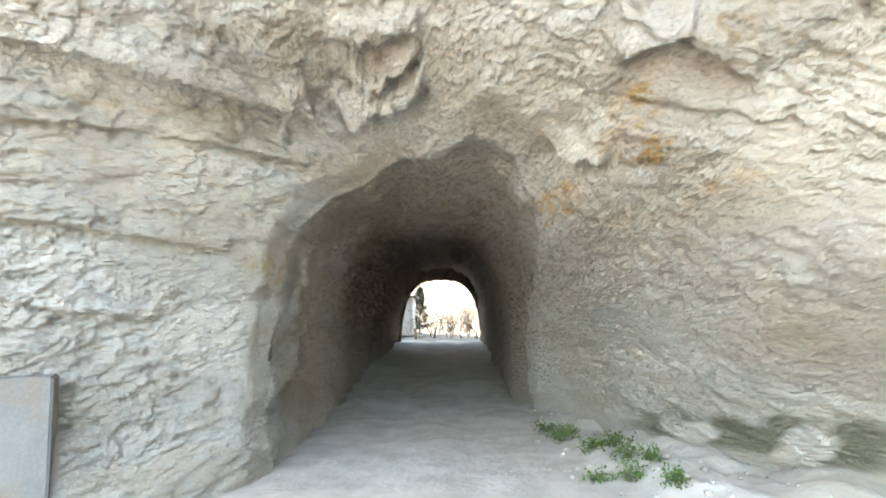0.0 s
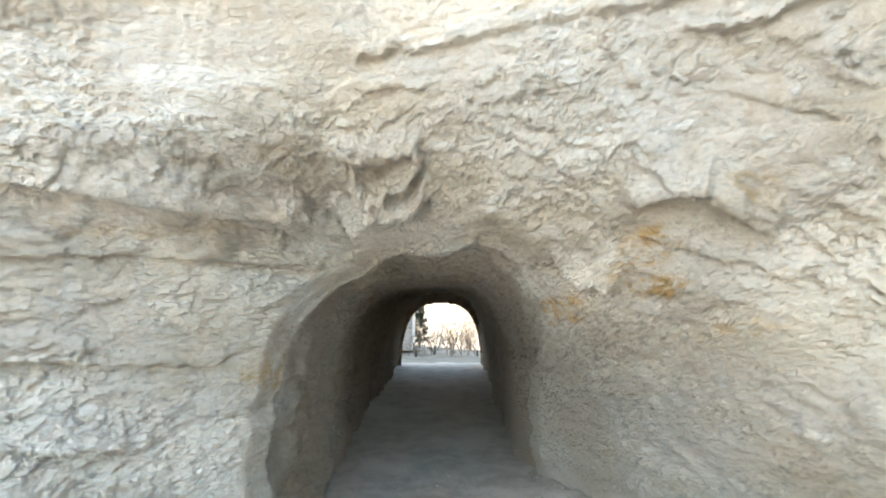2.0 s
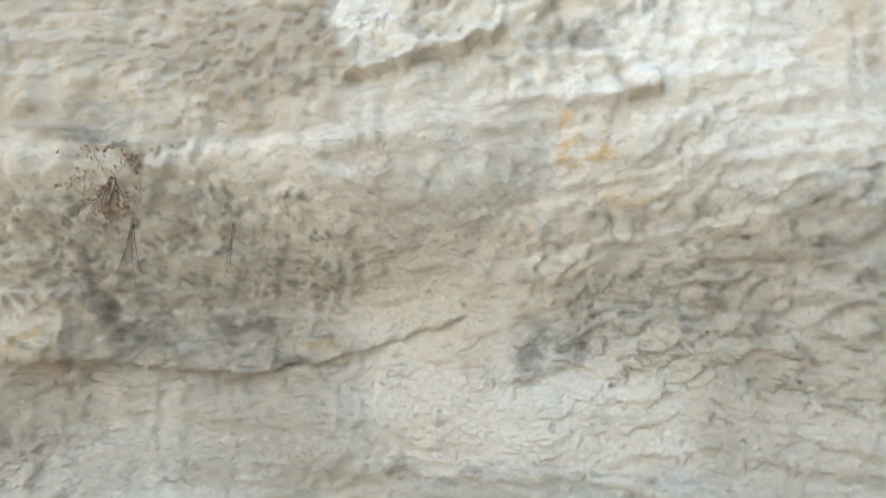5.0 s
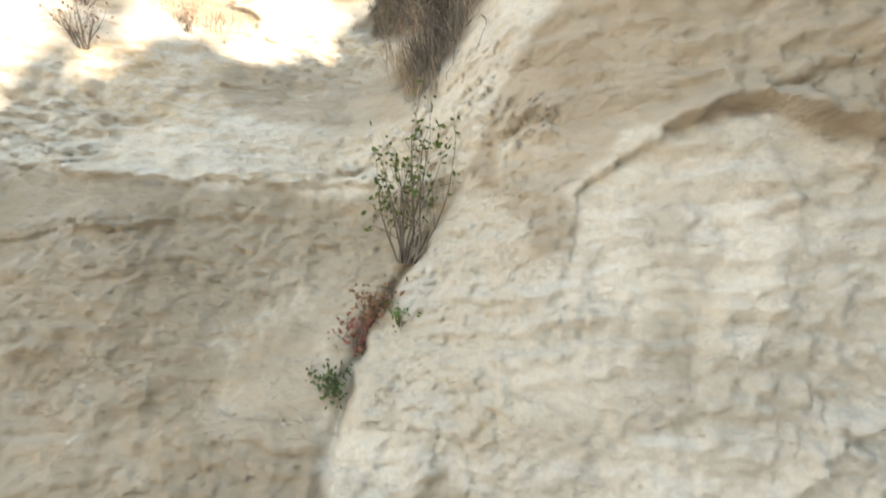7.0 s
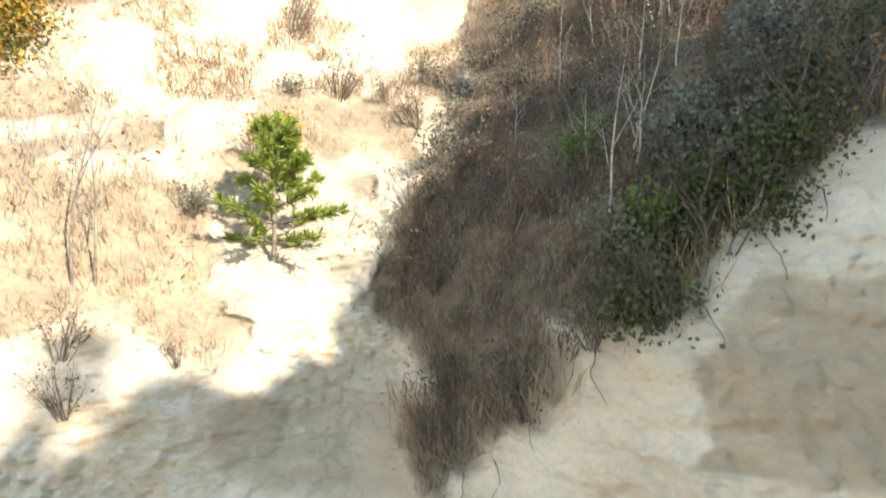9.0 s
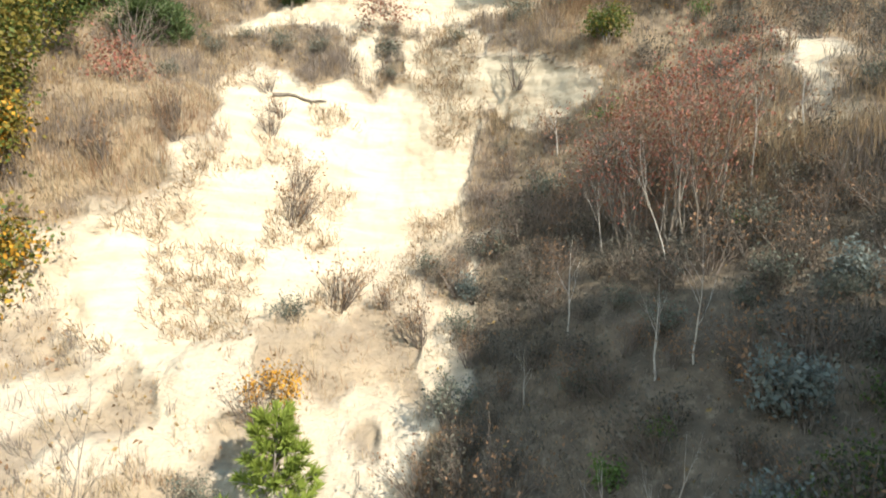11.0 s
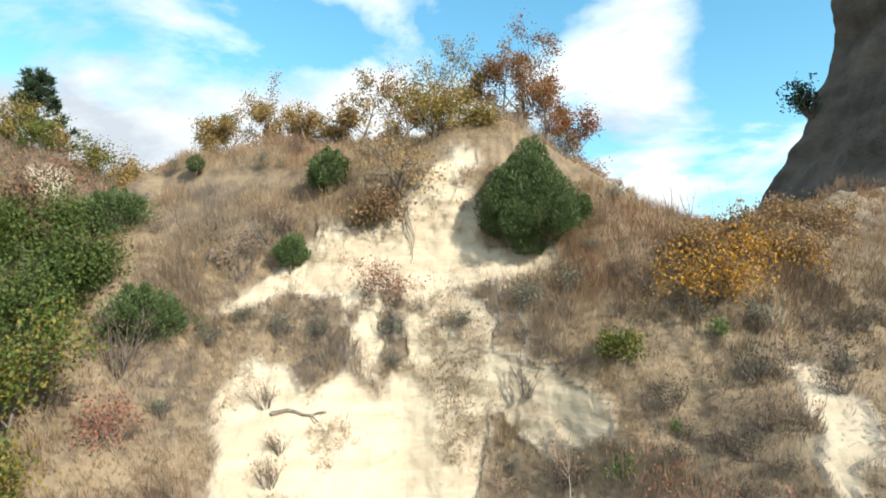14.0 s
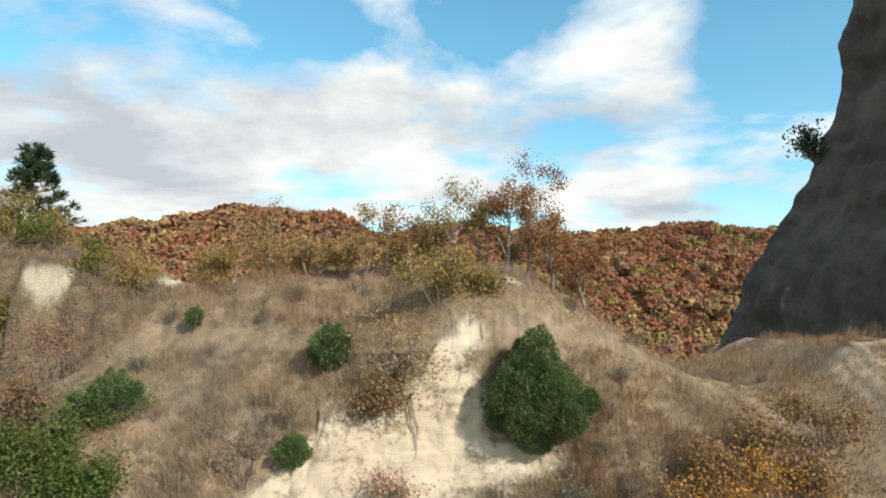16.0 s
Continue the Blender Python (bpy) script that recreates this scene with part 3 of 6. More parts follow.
YELLOW = leaf_material("yellow_leaves", (0.52, 0.28, 0.03), (0.42, 0.21, 0.03))
RED = leaf_material("red_leaves", (0.26, 0.08, 0.06), (0.32, 0.15, 0.11))
GREEN = leaf_material("green_leaves", (0.06, 0.092, 0.02), (0.105, 0.13, 0.03))
DARK_GREEN = leaf_material("dark_green_leaves", (0.040, 0.070, 0.018), (0.075, 0.105, 0.026))
OLIVE = leaf_material("yellow_green_leaves", (0.15, 0.13, 0.03), (0.22, 0.17, 0.035))
SAGE = leaf_material("sage_leaves", (0.11, 0.12, 0.095), (0.16, 0.165, 0.13))
SAGE_PALE = leaf_material("pale_sage_leaves", (0.12, 0.145, 0.135), (0.17, 0.195, 0.18))
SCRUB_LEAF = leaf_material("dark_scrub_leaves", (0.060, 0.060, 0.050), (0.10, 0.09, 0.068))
WEED = leaf_material("bright_weeds", (0.07, 0.125, 0.03), (0.12, 0.18, 0.05))


# ---- helpers for things ----
def part(name, bm, material, parent=None, label="", smooth_faces=False):
    """One bmesh as one mesh object, under a thing or a part."""
    me = bpy.data.meshes.new(name)
    if smooth_faces:
        for f in bm.faces:
            f.smooth = True
    bm.to_mesh(me)
    bm.free()
    for k in material if isinstance(material, (list, tuple)) else (material,):
        me.materials.append(k)
    ob = new(name, me)
    ob.parent = parent
    if label:
        tagged(ob, label)
    return ob


def sheet_from(name, verts, faces, materials, slots=None, smooth_faces=True, parent=None):
    """One mesh object from arrays of places and faces."""
    me = bpy.data.meshes.new(name)
    verts, faces = np.asarray(verts, np.float32), np.asarray(faces, np.int32)
    n, k = faces.shape
    me.vertices.add(len(verts))
    me.vertices.foreach_set("co", verts.ravel())
    me.loops.add(n * k)
    me.loops.foreach_set("vertex_index", faces.ravel())
    me.polygons.add(n)
    me.polygons.foreach_set("loop_start", np.arange(0, n * k, k, dtype=np.int32))
    me.polygons.foreach_set("loop_total", np.full(n, k, np.int32))
    me.polygons.foreach_set("use_smooth", np.full(n, smooth_faces, bool))
    for m in materials:
        me.materials.append(m)
    if slots is not None:
        me.polygons.foreach_set("material_index", np.asarray(slots, np.int32))
    me.update(calc_edges=True)
    me.validate()
    ob = new(name, me)
    ob.parent = parent
    return ob


def grid_faces(rows, cols):
    i = np.arange(rows * cols).reshape(rows, cols)
    return np.stack([i[:-1, :-1], i[:-1, 1:], i[1:, 1:], i[1:, :-1]], -1).reshape(-1, 4)


def give(ob, name, values):
    a = ob.data.attributes.new(name, "FLOAT", "POINT")
    a.data.foreach_set("value", np.asarray(values, np.float32).ravel())


def spaced(stops):
    """Places along a line, with a spacing for each stretch: (from, to, step)."""
    return np.concatenate([np.arange(a, b - 1e-6, s) for a, b, s in stops] + [[stops[-1][1]]])


# ---- cover of the slope: bare sand, soil, and the dark wedge of scrub ----
SAND_TOP = ((-5.2, 23.8), (-4.4, 24.5), (-3.4, 25.7), (-2.8, 25.8), (-1.6, 26.0), (-0.9, 26.7), (-0.4, 27.8), (0.0, 28.2), (0.5, 27.8), (0.5, 26.7), (0.7, 25.8), (0.9, 25.2), (2.7, 25.0), (2.2, 24.5), (1.3, 24.2), (-0.6, 24.1), (-2.6, 23.9), (-3.9, 23.8))
SAND_MID = ((-5.5, 16.6), (-5.3, 17.6), (-5.2, 18.4), (-4.5, 19.6), (-4.2, 20.2), (-4.2, 21.0), (-4.6, 21.9), (-4.2, 22.5), (-2.4, 22.0), (-1.9, 21.9), (-1.4, 22.5), (-0.5, 23.2), (1.3, 22.8), (2.3, 22.4), (3.2, 21.4), (2.8, 21.1), (2.2, 21.2), (1.6, 20.8), (0.9, 21.4), (0.5, 20.6), (0.6, 20.1), (0.4, 19.5), (0.1, 18.7), (-1.0, 18.2), (-1.9, 17.7), (-2.5, 17.2), (-2.9, 16.8), (-3.8, 16.6))
SAND_EAST = ((6.3, 22.9), (6.6, 22.4), (6.8, 22.0), (6.2, 21.2), (5.9, 20.6), (5.9, 19.8), (5.3, 19.8), (5.5, 20.8), (5.6, 21.2), (5.9, 22.0))
RILLED = ((9.2, 23.6), (9.8, 25.4), (10.3, 27.6), (16.0, 27.6), (16.0, 22.5), (10.5, 22.8))
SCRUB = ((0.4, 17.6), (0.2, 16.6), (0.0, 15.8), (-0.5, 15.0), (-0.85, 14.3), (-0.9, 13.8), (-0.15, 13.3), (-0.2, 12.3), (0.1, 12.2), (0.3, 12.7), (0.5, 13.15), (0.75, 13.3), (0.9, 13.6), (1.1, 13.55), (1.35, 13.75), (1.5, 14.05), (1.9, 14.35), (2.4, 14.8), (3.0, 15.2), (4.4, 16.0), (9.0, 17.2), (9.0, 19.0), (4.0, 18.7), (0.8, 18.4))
SUNNY = ((-9.0, 13.1), (-4.6, 13.3), (-3.5, 13.4), (-2.4, 13.5), (-1.8, 14.0), (-1.0, 14.3), (-0.7, 15.2), (0.1, 16.4), (0.3, 17.6), (0.4, 18.9), (-0.9, 18.4), (-2.6, 17.0), (-5.2, 16.6), (-5.4, 19.0), (-9.0, 19.0))


def cover(x, z):
    """Amounts of bare sand and of soil on the front slope."""
    wx = x + 0.28 * fbm(x * 1.3, z * 1.3, seed=81, octaves=4)
    wz = z + 0.28 * fbm(x * 1.3, z * 1.3, 5.0, seed=85, octaves=4)
    bare = np.maximum.reduce([in_shape(wx, wz, s, 0.18) for s in (SAND_TOP, SAND_MID, SAND_EAST)])
    bare = np.maximum(bare, 0.16 * in_shape(wx, wz, RILLED, 0.5))
    belt = in_shape(wx, wz, ((-2.6, 23.9), (-2.4, 22.3), (0.4, 22.4), (1.3, 21.9), (1.5, 23.3), (1.2, 24.1)), 0.25)
    bare = np.maximum(bare, 0.95 * belt * smooth(-0.35, 0.25, fbm(x * 1.6, z * 1.6, 6.0, seed=87, octaves=3)))
    loose = np.maximum(in_shape(0.2 * x + 0.8 * wx, 0.2 * z + 0.8 * wz, SCRUB, 0.14), smooth(18.2, 18.7, wz))
    thin = in_shape(wx, wz, SUNNY, 0.2)
    patchy = smooth(-0.1, 0.35, fbm(x * 0.9, z * 0.9, 3.0, seed=88, octaves=4))
    soil = np.maximum(loose, thin * (0.30 + 0.55 * patchy)) * (1 - bare)
    sand = np.maximum(bare, thin * (1 - soil)) * 1.0
    up = z - 1.6 * smooth(0.2, 1.2, x)
    rest = np.maximum(smooth(13.6, 15.2, up) * 0.6, smooth(16.0, 17.0, up))
    return np.maximum(sand, rest) * (1 - soil), soil


# ---- the cliff: rock face, slope and the hill behind, one mass ----
cols = spaced(((-30, -14, 2.0), (-14, -5.5, 0.25), (-5.5, -4.3, 0.06), (-4.3, 3.8, 0.026), (3.8, 5.4, 0.045), (5.4, 9.0, 0.13), (9.0, 13.0, 0.10), (13.0, 17, 0.5)))
ups = spaced(((-0.6, 0.0, 0.15), (0.0, 14.6, 0.0245), (14.6, 27.3, 0.07)))
X, Z = np.meshgrid(cols, ups)
Y = wall(X, np.clip(Z, 0, 27.3))
hole = mouth(X, np.clip(Z, 0, 30))
# below, the relief stands square to the face; above, it only sets it back
base = face(X, np.clip(Z, 0, 27.3))
fx, fz = (face(X + 0.06, np.clip(Z, 0, 27.3)) - face(X - 0.06, np.clip(Z, 0, 27.3))) / 0.12, (face(X, np.clip(Z, 0, 27.3) + 0.06) - face(X, np.clip(Z - 0.06, 0, 27.3))) / 0.12
size = np.sqrt(1 + fx**2 + fz**2)
square = (1 - smooth(5.6, 6.6, Z)) * smooth(0.3, 0.8, Z) * (1 - smooth(-0.10, -0.03, hole)) * (1 - smooth(3.8, 5.0, np.abs(X)))
deep = Y - base
Y = Y + 0.38 * smooth(-0.06, 0.0, hole)
front = np.stack([X - deep * square * fx / size, Y - deep * square * (1 - 1 / size), settled(X, Z) - deep * square * fz / size], -1)
backs = []
crest = Y[-1]
for s in np.concatenate([np.linspace(0.004, 1, 70)]):
    y = crest + (24.5 - crest) * s
    lift = smooth(0, 0.12, s)
    z = (27.3 - sag(cols) + 0.12 * s) * (1 - lift) + height(cols, y) * lift
    backs.append(np.stack([cols, y, z], -1))
for s in np.linspace(0.05, 1, 26):  # the far side of the ridge
    edge = backs[69][:, 2]
    z = edge + (6.0 - edge) * s
    backs.append(np.stack([cols, 24.5 + 5.2 * s**0.7 + 0.5 * fbm(cols * 0.4, z * 0.4, seed=90), z], -1))
for z in np.linspace(5.7, -0.4, 90):
    backs.append(np.stack([cols, 29.7 + 0.5 * fbm(cols * 0.4, 2.4, seed=90) * (z / 6) + 0.15 * fbm(cols * 1.5, z * 1.5, seed=91), 0 * cols + z], -1))
verts = np.concatenate([front.reshape(-1, 3), np.concatenate(backs)])
faces = grid_faces(len(ups) + len(backs), len(cols))
mid = verts[faces].mean(1)
gone = (mouth(mid[:, 0], np.clip(mid[:, 2], 0, 30)) > 0.0) & (mid[:, 1] < 16) & (mid[:, 2] < 4.6)
exit_hole = ((np.abs(mid[:, 0]) / 2.0) ** 3 + (np.clip(mid[:, 2], 0, 9) / 4.1) ** 3 < 1) & (mid[:, 1] > 27) & (mid[:, 2] < 5)
kept = ~(gone | exit_hole)
cliff = sheet_from("cliff", verts, faces[kept], [ROCK])
cliff.data.polygons.foreach_set("use_smooth", (mid[kept, 2] > 7.0) | (mid[kept, 1] > 15))
tagged(cliff, "tall pale sandstone cliff with a grassy crumbling slope above", "cliff", kind="structure")
vx, vy, vz = verts.T
sand_amount, soil_amount = cover(vx, vz)
behind = np.zeros(len(verts), bool)
behind[front.shape[0] * front.shape[1]:] = True
top_bare = np.exp(-(((vx - 1.7) / 0.7) ** 2) - ((vy - 16.9) / 0.6) ** 2)
hill_soil = 1 - smooth(0.72, 0.9, top_bare + 0.2 * fbm(vx, vy, seed=93))
hill_soil = np.where(vy < 16.5, np.minimum(hill_soil, soil_amount), hill_soil)
hill_soil = np.where(vx > 10, np.minimum(hill_soil, 1 - 0.16 * smooth(10, 11, vx)), hill_soil)
sand_amount, soil_amount = np.where(behind, 1 - hill_soil, sand_amount), np.where(behind, hill_soil, soil_amount)
give(cliff, "sand", sand_amount)
give(cliff, "soil", soil_amount)
# painted shade on the soil, over the whole outline of the scrub
give(cliff, "scrub_shade", np.where(behind, 0, 0.9 * in_shape(vx, vz, SCRUB, 0.5)))


def spots(x, z, rows, warp=0.12):
    x, z = x + warp * fbm(x * 3, z * 3, seed=95, octaves=3), z + warp * fbm(x * 3, z * 3, 5.0, seed=98, octaves=3)
    out = 0 * x
    for cx, cz, rx, rz, amount in rows:
        out = np.maximum(out, amount * (1 - smooth(0.5, 1.15, np.hypot((x - cx) / rx, (z - cz) / rz))))
    return out


near = np.where(behind, 0, 1)
give(cliff, "stain_and_shade", near * spots(vx, vz, ((0.9, 6.95, 0.42, 0.22, 0.75), (0.75, 7.15, 0.2, 0.12, 0.5), (-2.0, 7.1, 0.9, 0.20, 0.7), (-2.62, 7.3, 0.12, 0.6, 0.8), (-1.35, 6.82, 0.35, 0.10, 0.7), (1.0, 9.0, 0.5, 0.18, 0.65),
                                           (-2.35, 8.6, 0.3, 0.25, 0.6), (1.95, 7.3, 0.10, 0.3, 0.5), (0.9, 14.7, 0.5, 0.25, 0.4), (-1.2, 13.3, 0.9, 0.14, 0.45), (-1.7, 13.55, 0.5, 0.12, 0.4))))
# ochre marks; the two broad spots near z 13 also paint warm bounced light
give(cliff, "ochre", near * spots(vx, vz, ((2.08, 4.0, 0.22, 0.20, 1.0), (2.2, 3.68, 0.30, 0.12, 1.0), (1.62, 3.42, 0.24, 0.15, 0.9), (1.9, 3.9, 0.15, 0.3, 0.6), (-2.05, 2.65, 0.22, 0.32, 0.7), (2.9, 3.2, 0.3, 0.08, 0.6), (-3.2, 4.3, 1.0, 0.08, 0.4), (1.05, 8.25, 0.35, 0.12, 0.8), (1.35, 8.05, 0.2, 0.1, 0.5),
                                           (0.28, 9.85, 0.07, 0.05, 0.9), (-2.6, 9.3, 0.5, 0.12, 0.45), (-3.2, 7.0, 0.2, 0.25, 0.6), (-1.0, 7.0, 0.25, 0.12, 0.4), (-0.9, 13.5, 1.2, 0.5, 0.5), (-2.4, 12.7, 1.6, 0.6, 0.45), (2.6, 4.45, 0.25, 0.12, 0.5))))
give(cliff, "crag", (1 - 0.25 * smooth(5.0, 6.5, vz)) * (1 - 0.45 * smooth(7.4, 9.0, vz)) * (0.65 + 0.35 * smooth(-0.4, 0.4, fbm(vx * 0.8, vz * 1.1, seed=79, octaves=3))) * (1 - 0.75 * np.maximum(sand_amount, soil_amount)))
TAN_WEST = ((-9, 8.45), (-2.8, 8.44), (-1.7, 8.36), (-0.62, 8.48), (-0.56, 8.85), (-0.80, 9.7), (-0.28, 10.8), (0.08, 11.4), (-0.6, 11.52), (-2.1, 11.44), (-2.6, 11.5), (-3.6, 11.62), (-9, 11.7))
TAN_EAST = ((0.21, 11.42), (0.62, 10.75), (0.80, 10.78), (0.83, 11.16), (1.19, 11.48), (1.80, 11.60), (2.31, 11.24), (6, 11.2), (6, 12.4), (2.5, 12.5), (1.4, 12.55), (0.95, 12.75), (0.52, 12.15))
TAN_BLOCK = ((1.36, 12.90), (1.40, 13.6), (1.87, 14.02), (2.63, 14.0), (6, 14.3), (6, 12.9))
# tan rock of the bay, with its shade and warm bounce put into the colour
TAN_SHADE_BAY = ((-2.4, 12.75), (-1.42, 13.25), (-0.58, 13.5), (-0.15, 12.6), (-0.3, 12.15), (-1.6, 12.2))
wx, wz = vx + 0.09 * fbm(vx * 2.5, vz * 2.5, seed=74, octaves=4), vz + 0.07 * fbm(vx * 2.0, vz * 3.5, 3.0, seed=76, octaves=4)
tans = np.maximum.reduce([amount * in_shape(wx, wz, shape, rim) for shape, amount, rim in ((TAN_WEST, 1.0, 0.05), (TAN_EAST, 0.85, 0.04), (TAN_BLOCK, 1.0, 0.03), (TAN_SHADE_BAY, 0.8, 0.12))])
tans = np.maximum(tans, spots(vx, vz, ((-4.0, 5.0, 1.6, 0.22, 0.5), (-1.6, 4.8, 1.3, 0.25, 0.6), (1.6, 4.2, 0.6, 0.3, 0.4), (-2.4, 6.85, 1.4, 0.25, 0.7), (-3.0, 6.2, 1.5, 0.9, 0.5), (-1.4, 6.6, 0.9, 0.5, 0.35), (0.02, 9.1, 0.14, 0.14, 0.8), (1.0, 8.62, 0.5, 0.12, 0.7), (0.3, 6.9, 0.4, 0.1, 0.4)), 0.3))
give(cliff, "tan", near * tans * (0.8 + 0.2 * smooth(-0.3, 0.3, fbm(vx * 1.4, vz * 3.5, seed=75, octaves=3))))
low = smooth(0.15, 0.3, vz) * (1 - smooth(0.62, 0.85, vz + 0.15 * vnoise(vx * 3, 1.0, seed=77)))
give(cliff, "moss", near * 0.9 * smooth(-0.5, 0.2, fbm(vx * 2.5, vz * 2.5, seed=78, octaves=3)) * low * smooth(3.0, 3.4, vx) * (1 - smooth(4.8, 5.3, vx)))


# ---- the tunnel ----
def floor_height(y):
    return 0.95 * smooth(10, 30, y) + 0.10 * smooth(13, 19, y)


def rim(turn):
    """The outline of the tunnel's mouth, by direction from the middle of its floor."""
    c, s = np.cos(turn), np.sin(turn)
    low, high = np.full(len(turn), 0.5), np.full(len(turn), 7.0)
    for _ in range(30):
        r = (low + high) / 2
        inside = mouth(r * c, np.clip(r * s, 0, 9)) > 0
        low, high = np.where(inside, r, low), np.where(inside, high, r)
    return low * c, low * s


def tunnel():
    ring = 230
    turn = np.pi * np.linspace(1.08, -0.08, ring)
    mx, mz = rim(turn)
    lip = wall(mx, np.clip(mz, 0, 9))
    lip = np.convolve(np.pad(lip, 4, "edge"), np.ones(9) / 9, "valid")
    c, s = np.cos(turn), np.sin(turn)
    a = np.linspace(0, 1, ring)
    out = []
    near_rows = np.concatenate([np.linspace(0, 0.06, 14)[:-1], np.linspace(0.06, 1, 120)])
    rows = [(u, lip + 0.06 + (14.4 - lip) * u) for u in near_rows] + [(1.0, np.full(ring, y)) for y in np.arange(14.55, 30.7, 0.14)]
    for u, y in rows:
        k = smooth(12, 29, y)
        half, top = np.where(c > 0, 1.78 + 0.15 * k, 2.25 - 0.1 * k), 3.95 - 0.15 * k
        tx = half * np.sign(c) * np.abs(c) ** (0.55 + 0.25 * k)
        tz = top * np.sign(s) * np.abs(s) ** 0.62
        b = smooth(0, 1, u)
        deep = y - lip
        x, z = mx * (1 - b) + tx * b, mz * (1 - b) + tz * b
        z = z + floor_height(y) * (1 - 0.12 * k)
        broken = smooth(0.0, 0.45, deep)
        push = 1 + 0.06 * np.exp(-np.clip(deep - 0.06, 0, 9) / 0.16)
        push = push + broken * (0.05 * fbm(a * 6, y * 0.6, seed=101, octaves=3) * (0.5 + k) + 0.030 * facets(a * 24 + 0.3 * y, y * 1.7, 106) + 0.018 * facets(a * 52, y * 4.0, 110) + 0.03 * np.abs(fbm(a * 14, y * 1.3, seed=104, octaves=4)) + 0.05 * k * vnoise(a * 3, 0.0, seed=107))
        bed = z * 2.8 + 0.25 * y + 0.6 * fbm(a * 4, y * 0.8, seed=118, octaves=3)
        bed = bed - np.floor(bed)
        push = push + 0.028 * broken * (bed - smooth(0.85, 1, bed)) * (np.abs(c) > 0.25)
        out.append(np.stack([x * push + 0.1 * vnoise(y * 0.25, 0.0, seed=108) * k, y + 0.06 * broken * vnoise(a * 30, y * 2, seed=109), 1.2 + (z - 1.2) * push], -1))
    verts = np.concatenate(out)
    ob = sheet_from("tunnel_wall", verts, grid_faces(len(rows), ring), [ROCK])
    for name in ("sand", "soil", "moss", "scrub_shade"):
        give(ob, name, np.zeros(len(verts)))
    # colour browns and darkens inwards: the tunnel's shade and warm bounce painted in
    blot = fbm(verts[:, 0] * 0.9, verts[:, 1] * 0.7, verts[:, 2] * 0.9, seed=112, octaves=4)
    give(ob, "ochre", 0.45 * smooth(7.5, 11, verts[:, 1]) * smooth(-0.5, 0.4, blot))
    give(ob, "stain_and_shade", 0.45 * smooth(10, 18, verts[:, 1]) * smooth(-0.2, 0.6, -blot))
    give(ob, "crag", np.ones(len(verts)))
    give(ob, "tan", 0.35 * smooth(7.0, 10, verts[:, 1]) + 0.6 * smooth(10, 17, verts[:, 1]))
    return tagged(ob, "rough hewn sandstone tunnel lining", "tunnel", kind="structure")


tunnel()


# ---- the ground: road through the tunnel, valley behind, rising hills ----
def ground_height(x, y):
    z = floor_height(y) * (1 - smooth(60, 90, y)) + smooth(40, 90, y) * 4 + 9 * smooth(50, 76, y) * np.exp(-((x / 28) ** 2))
    tracks = np.exp(-(((np.abs(x + 0.15 * np.sin(y * 0.15)) - 0.75) / 0.22) ** 2)) * -0.03 + 0.03 * np.exp(-((x / 0.4) ** 2))
    z = z + np.where(np.abs(x) < 3, tracks, 0) + 0.02 * fbm(x * 1.5, y * 1.5, seed=111, octaves=4)
    verge = smooth(1.75, 2.7, x) * (1 - smooth(14, 17, y)) * smooth(1.0, 4.0, y)
    z = z + verge * (0.12 + 0.10 * fbm(x * 2.2, y * 1.8, seed=113, octaves=4)) - 0.08 * smooth(-1.8, -2.6, x) * (1 - smooth(14, 16, y))
    far = smooth(95, 260, y)
    ridge = 47 + 10 * fbm(x * 0.012, y * 0.01, seed=115, octaves=3) - 26 * smooth(-10, -120, x) - 7 * np.exp(-(((x + 15) / 32) ** 2)) + 6 * smooth(70, 120, x)
    z = z + far * ridge + smooth(300, 1000, y) * (95 - 36 * smooth(-190, 0, x) + 26 * smooth(-430, -580, x) + 22 * fbm(x * 0.003, y * 0.003, seed=117, octaves=4) + 75 * np.exp(-(((x + 320) / 150) ** 2) - ((y - 950) / 260) ** 2))
    side = smooth(60, 500, np.abs(x)) * (1 - smooth(40, 90, y)) * 60
    return z + side - smooth(1300, 3000, y) * 90


gx = np.unique(np.concatenate([np.arange(-6, 6, 0.12), np.linspace(6, 60, 40), -np.linspace(6, 60, 40), np.linspace(60, 2600, 50), -np.linspace(60, 2600, 50)]).round(4))
gy = np.unique(np.concatenate([np.arange(1, 16, 0.12), np.arange(16, 60, 0.6), np.linspace(60, 280, 80), np.linspace(280, 1400, 60), np.linspace(1400, 3500, 12), np.linspace(1, -60, 25), np.linspace(-60, -2500, 20)]).round(4))
GX, GY = np.meshgrid(gx, gy)
GZ = ground_height(GX, GY)
ROUGH_GROUND = plain_material("forest_floor", (0.17, 0.085, 0.045), (0.09, 0.06, 0.035), 0.16, third=(0.15, 0.09, 0.04), relief_depth=2.5)
quads = grid_faces(len(gy), len(gx))
gv = np.stack([GX, GY, GZ], -1).reshape(-1, 3)
gm = gv[quads].mean(1)
ground = sheet_from("ground", gv, quads, [ROAD, ROUGH_GROUND, PALE_GROUND], np.where(gm[:, 1] > 31.5, np.where((gm[:, 1] > 88) | (np.abs(gm[:, 0]) > 40), 1, 2), 0))
tagged(ground, "dusty pale dirt road running through the tunnel", "ground", kind="structure")


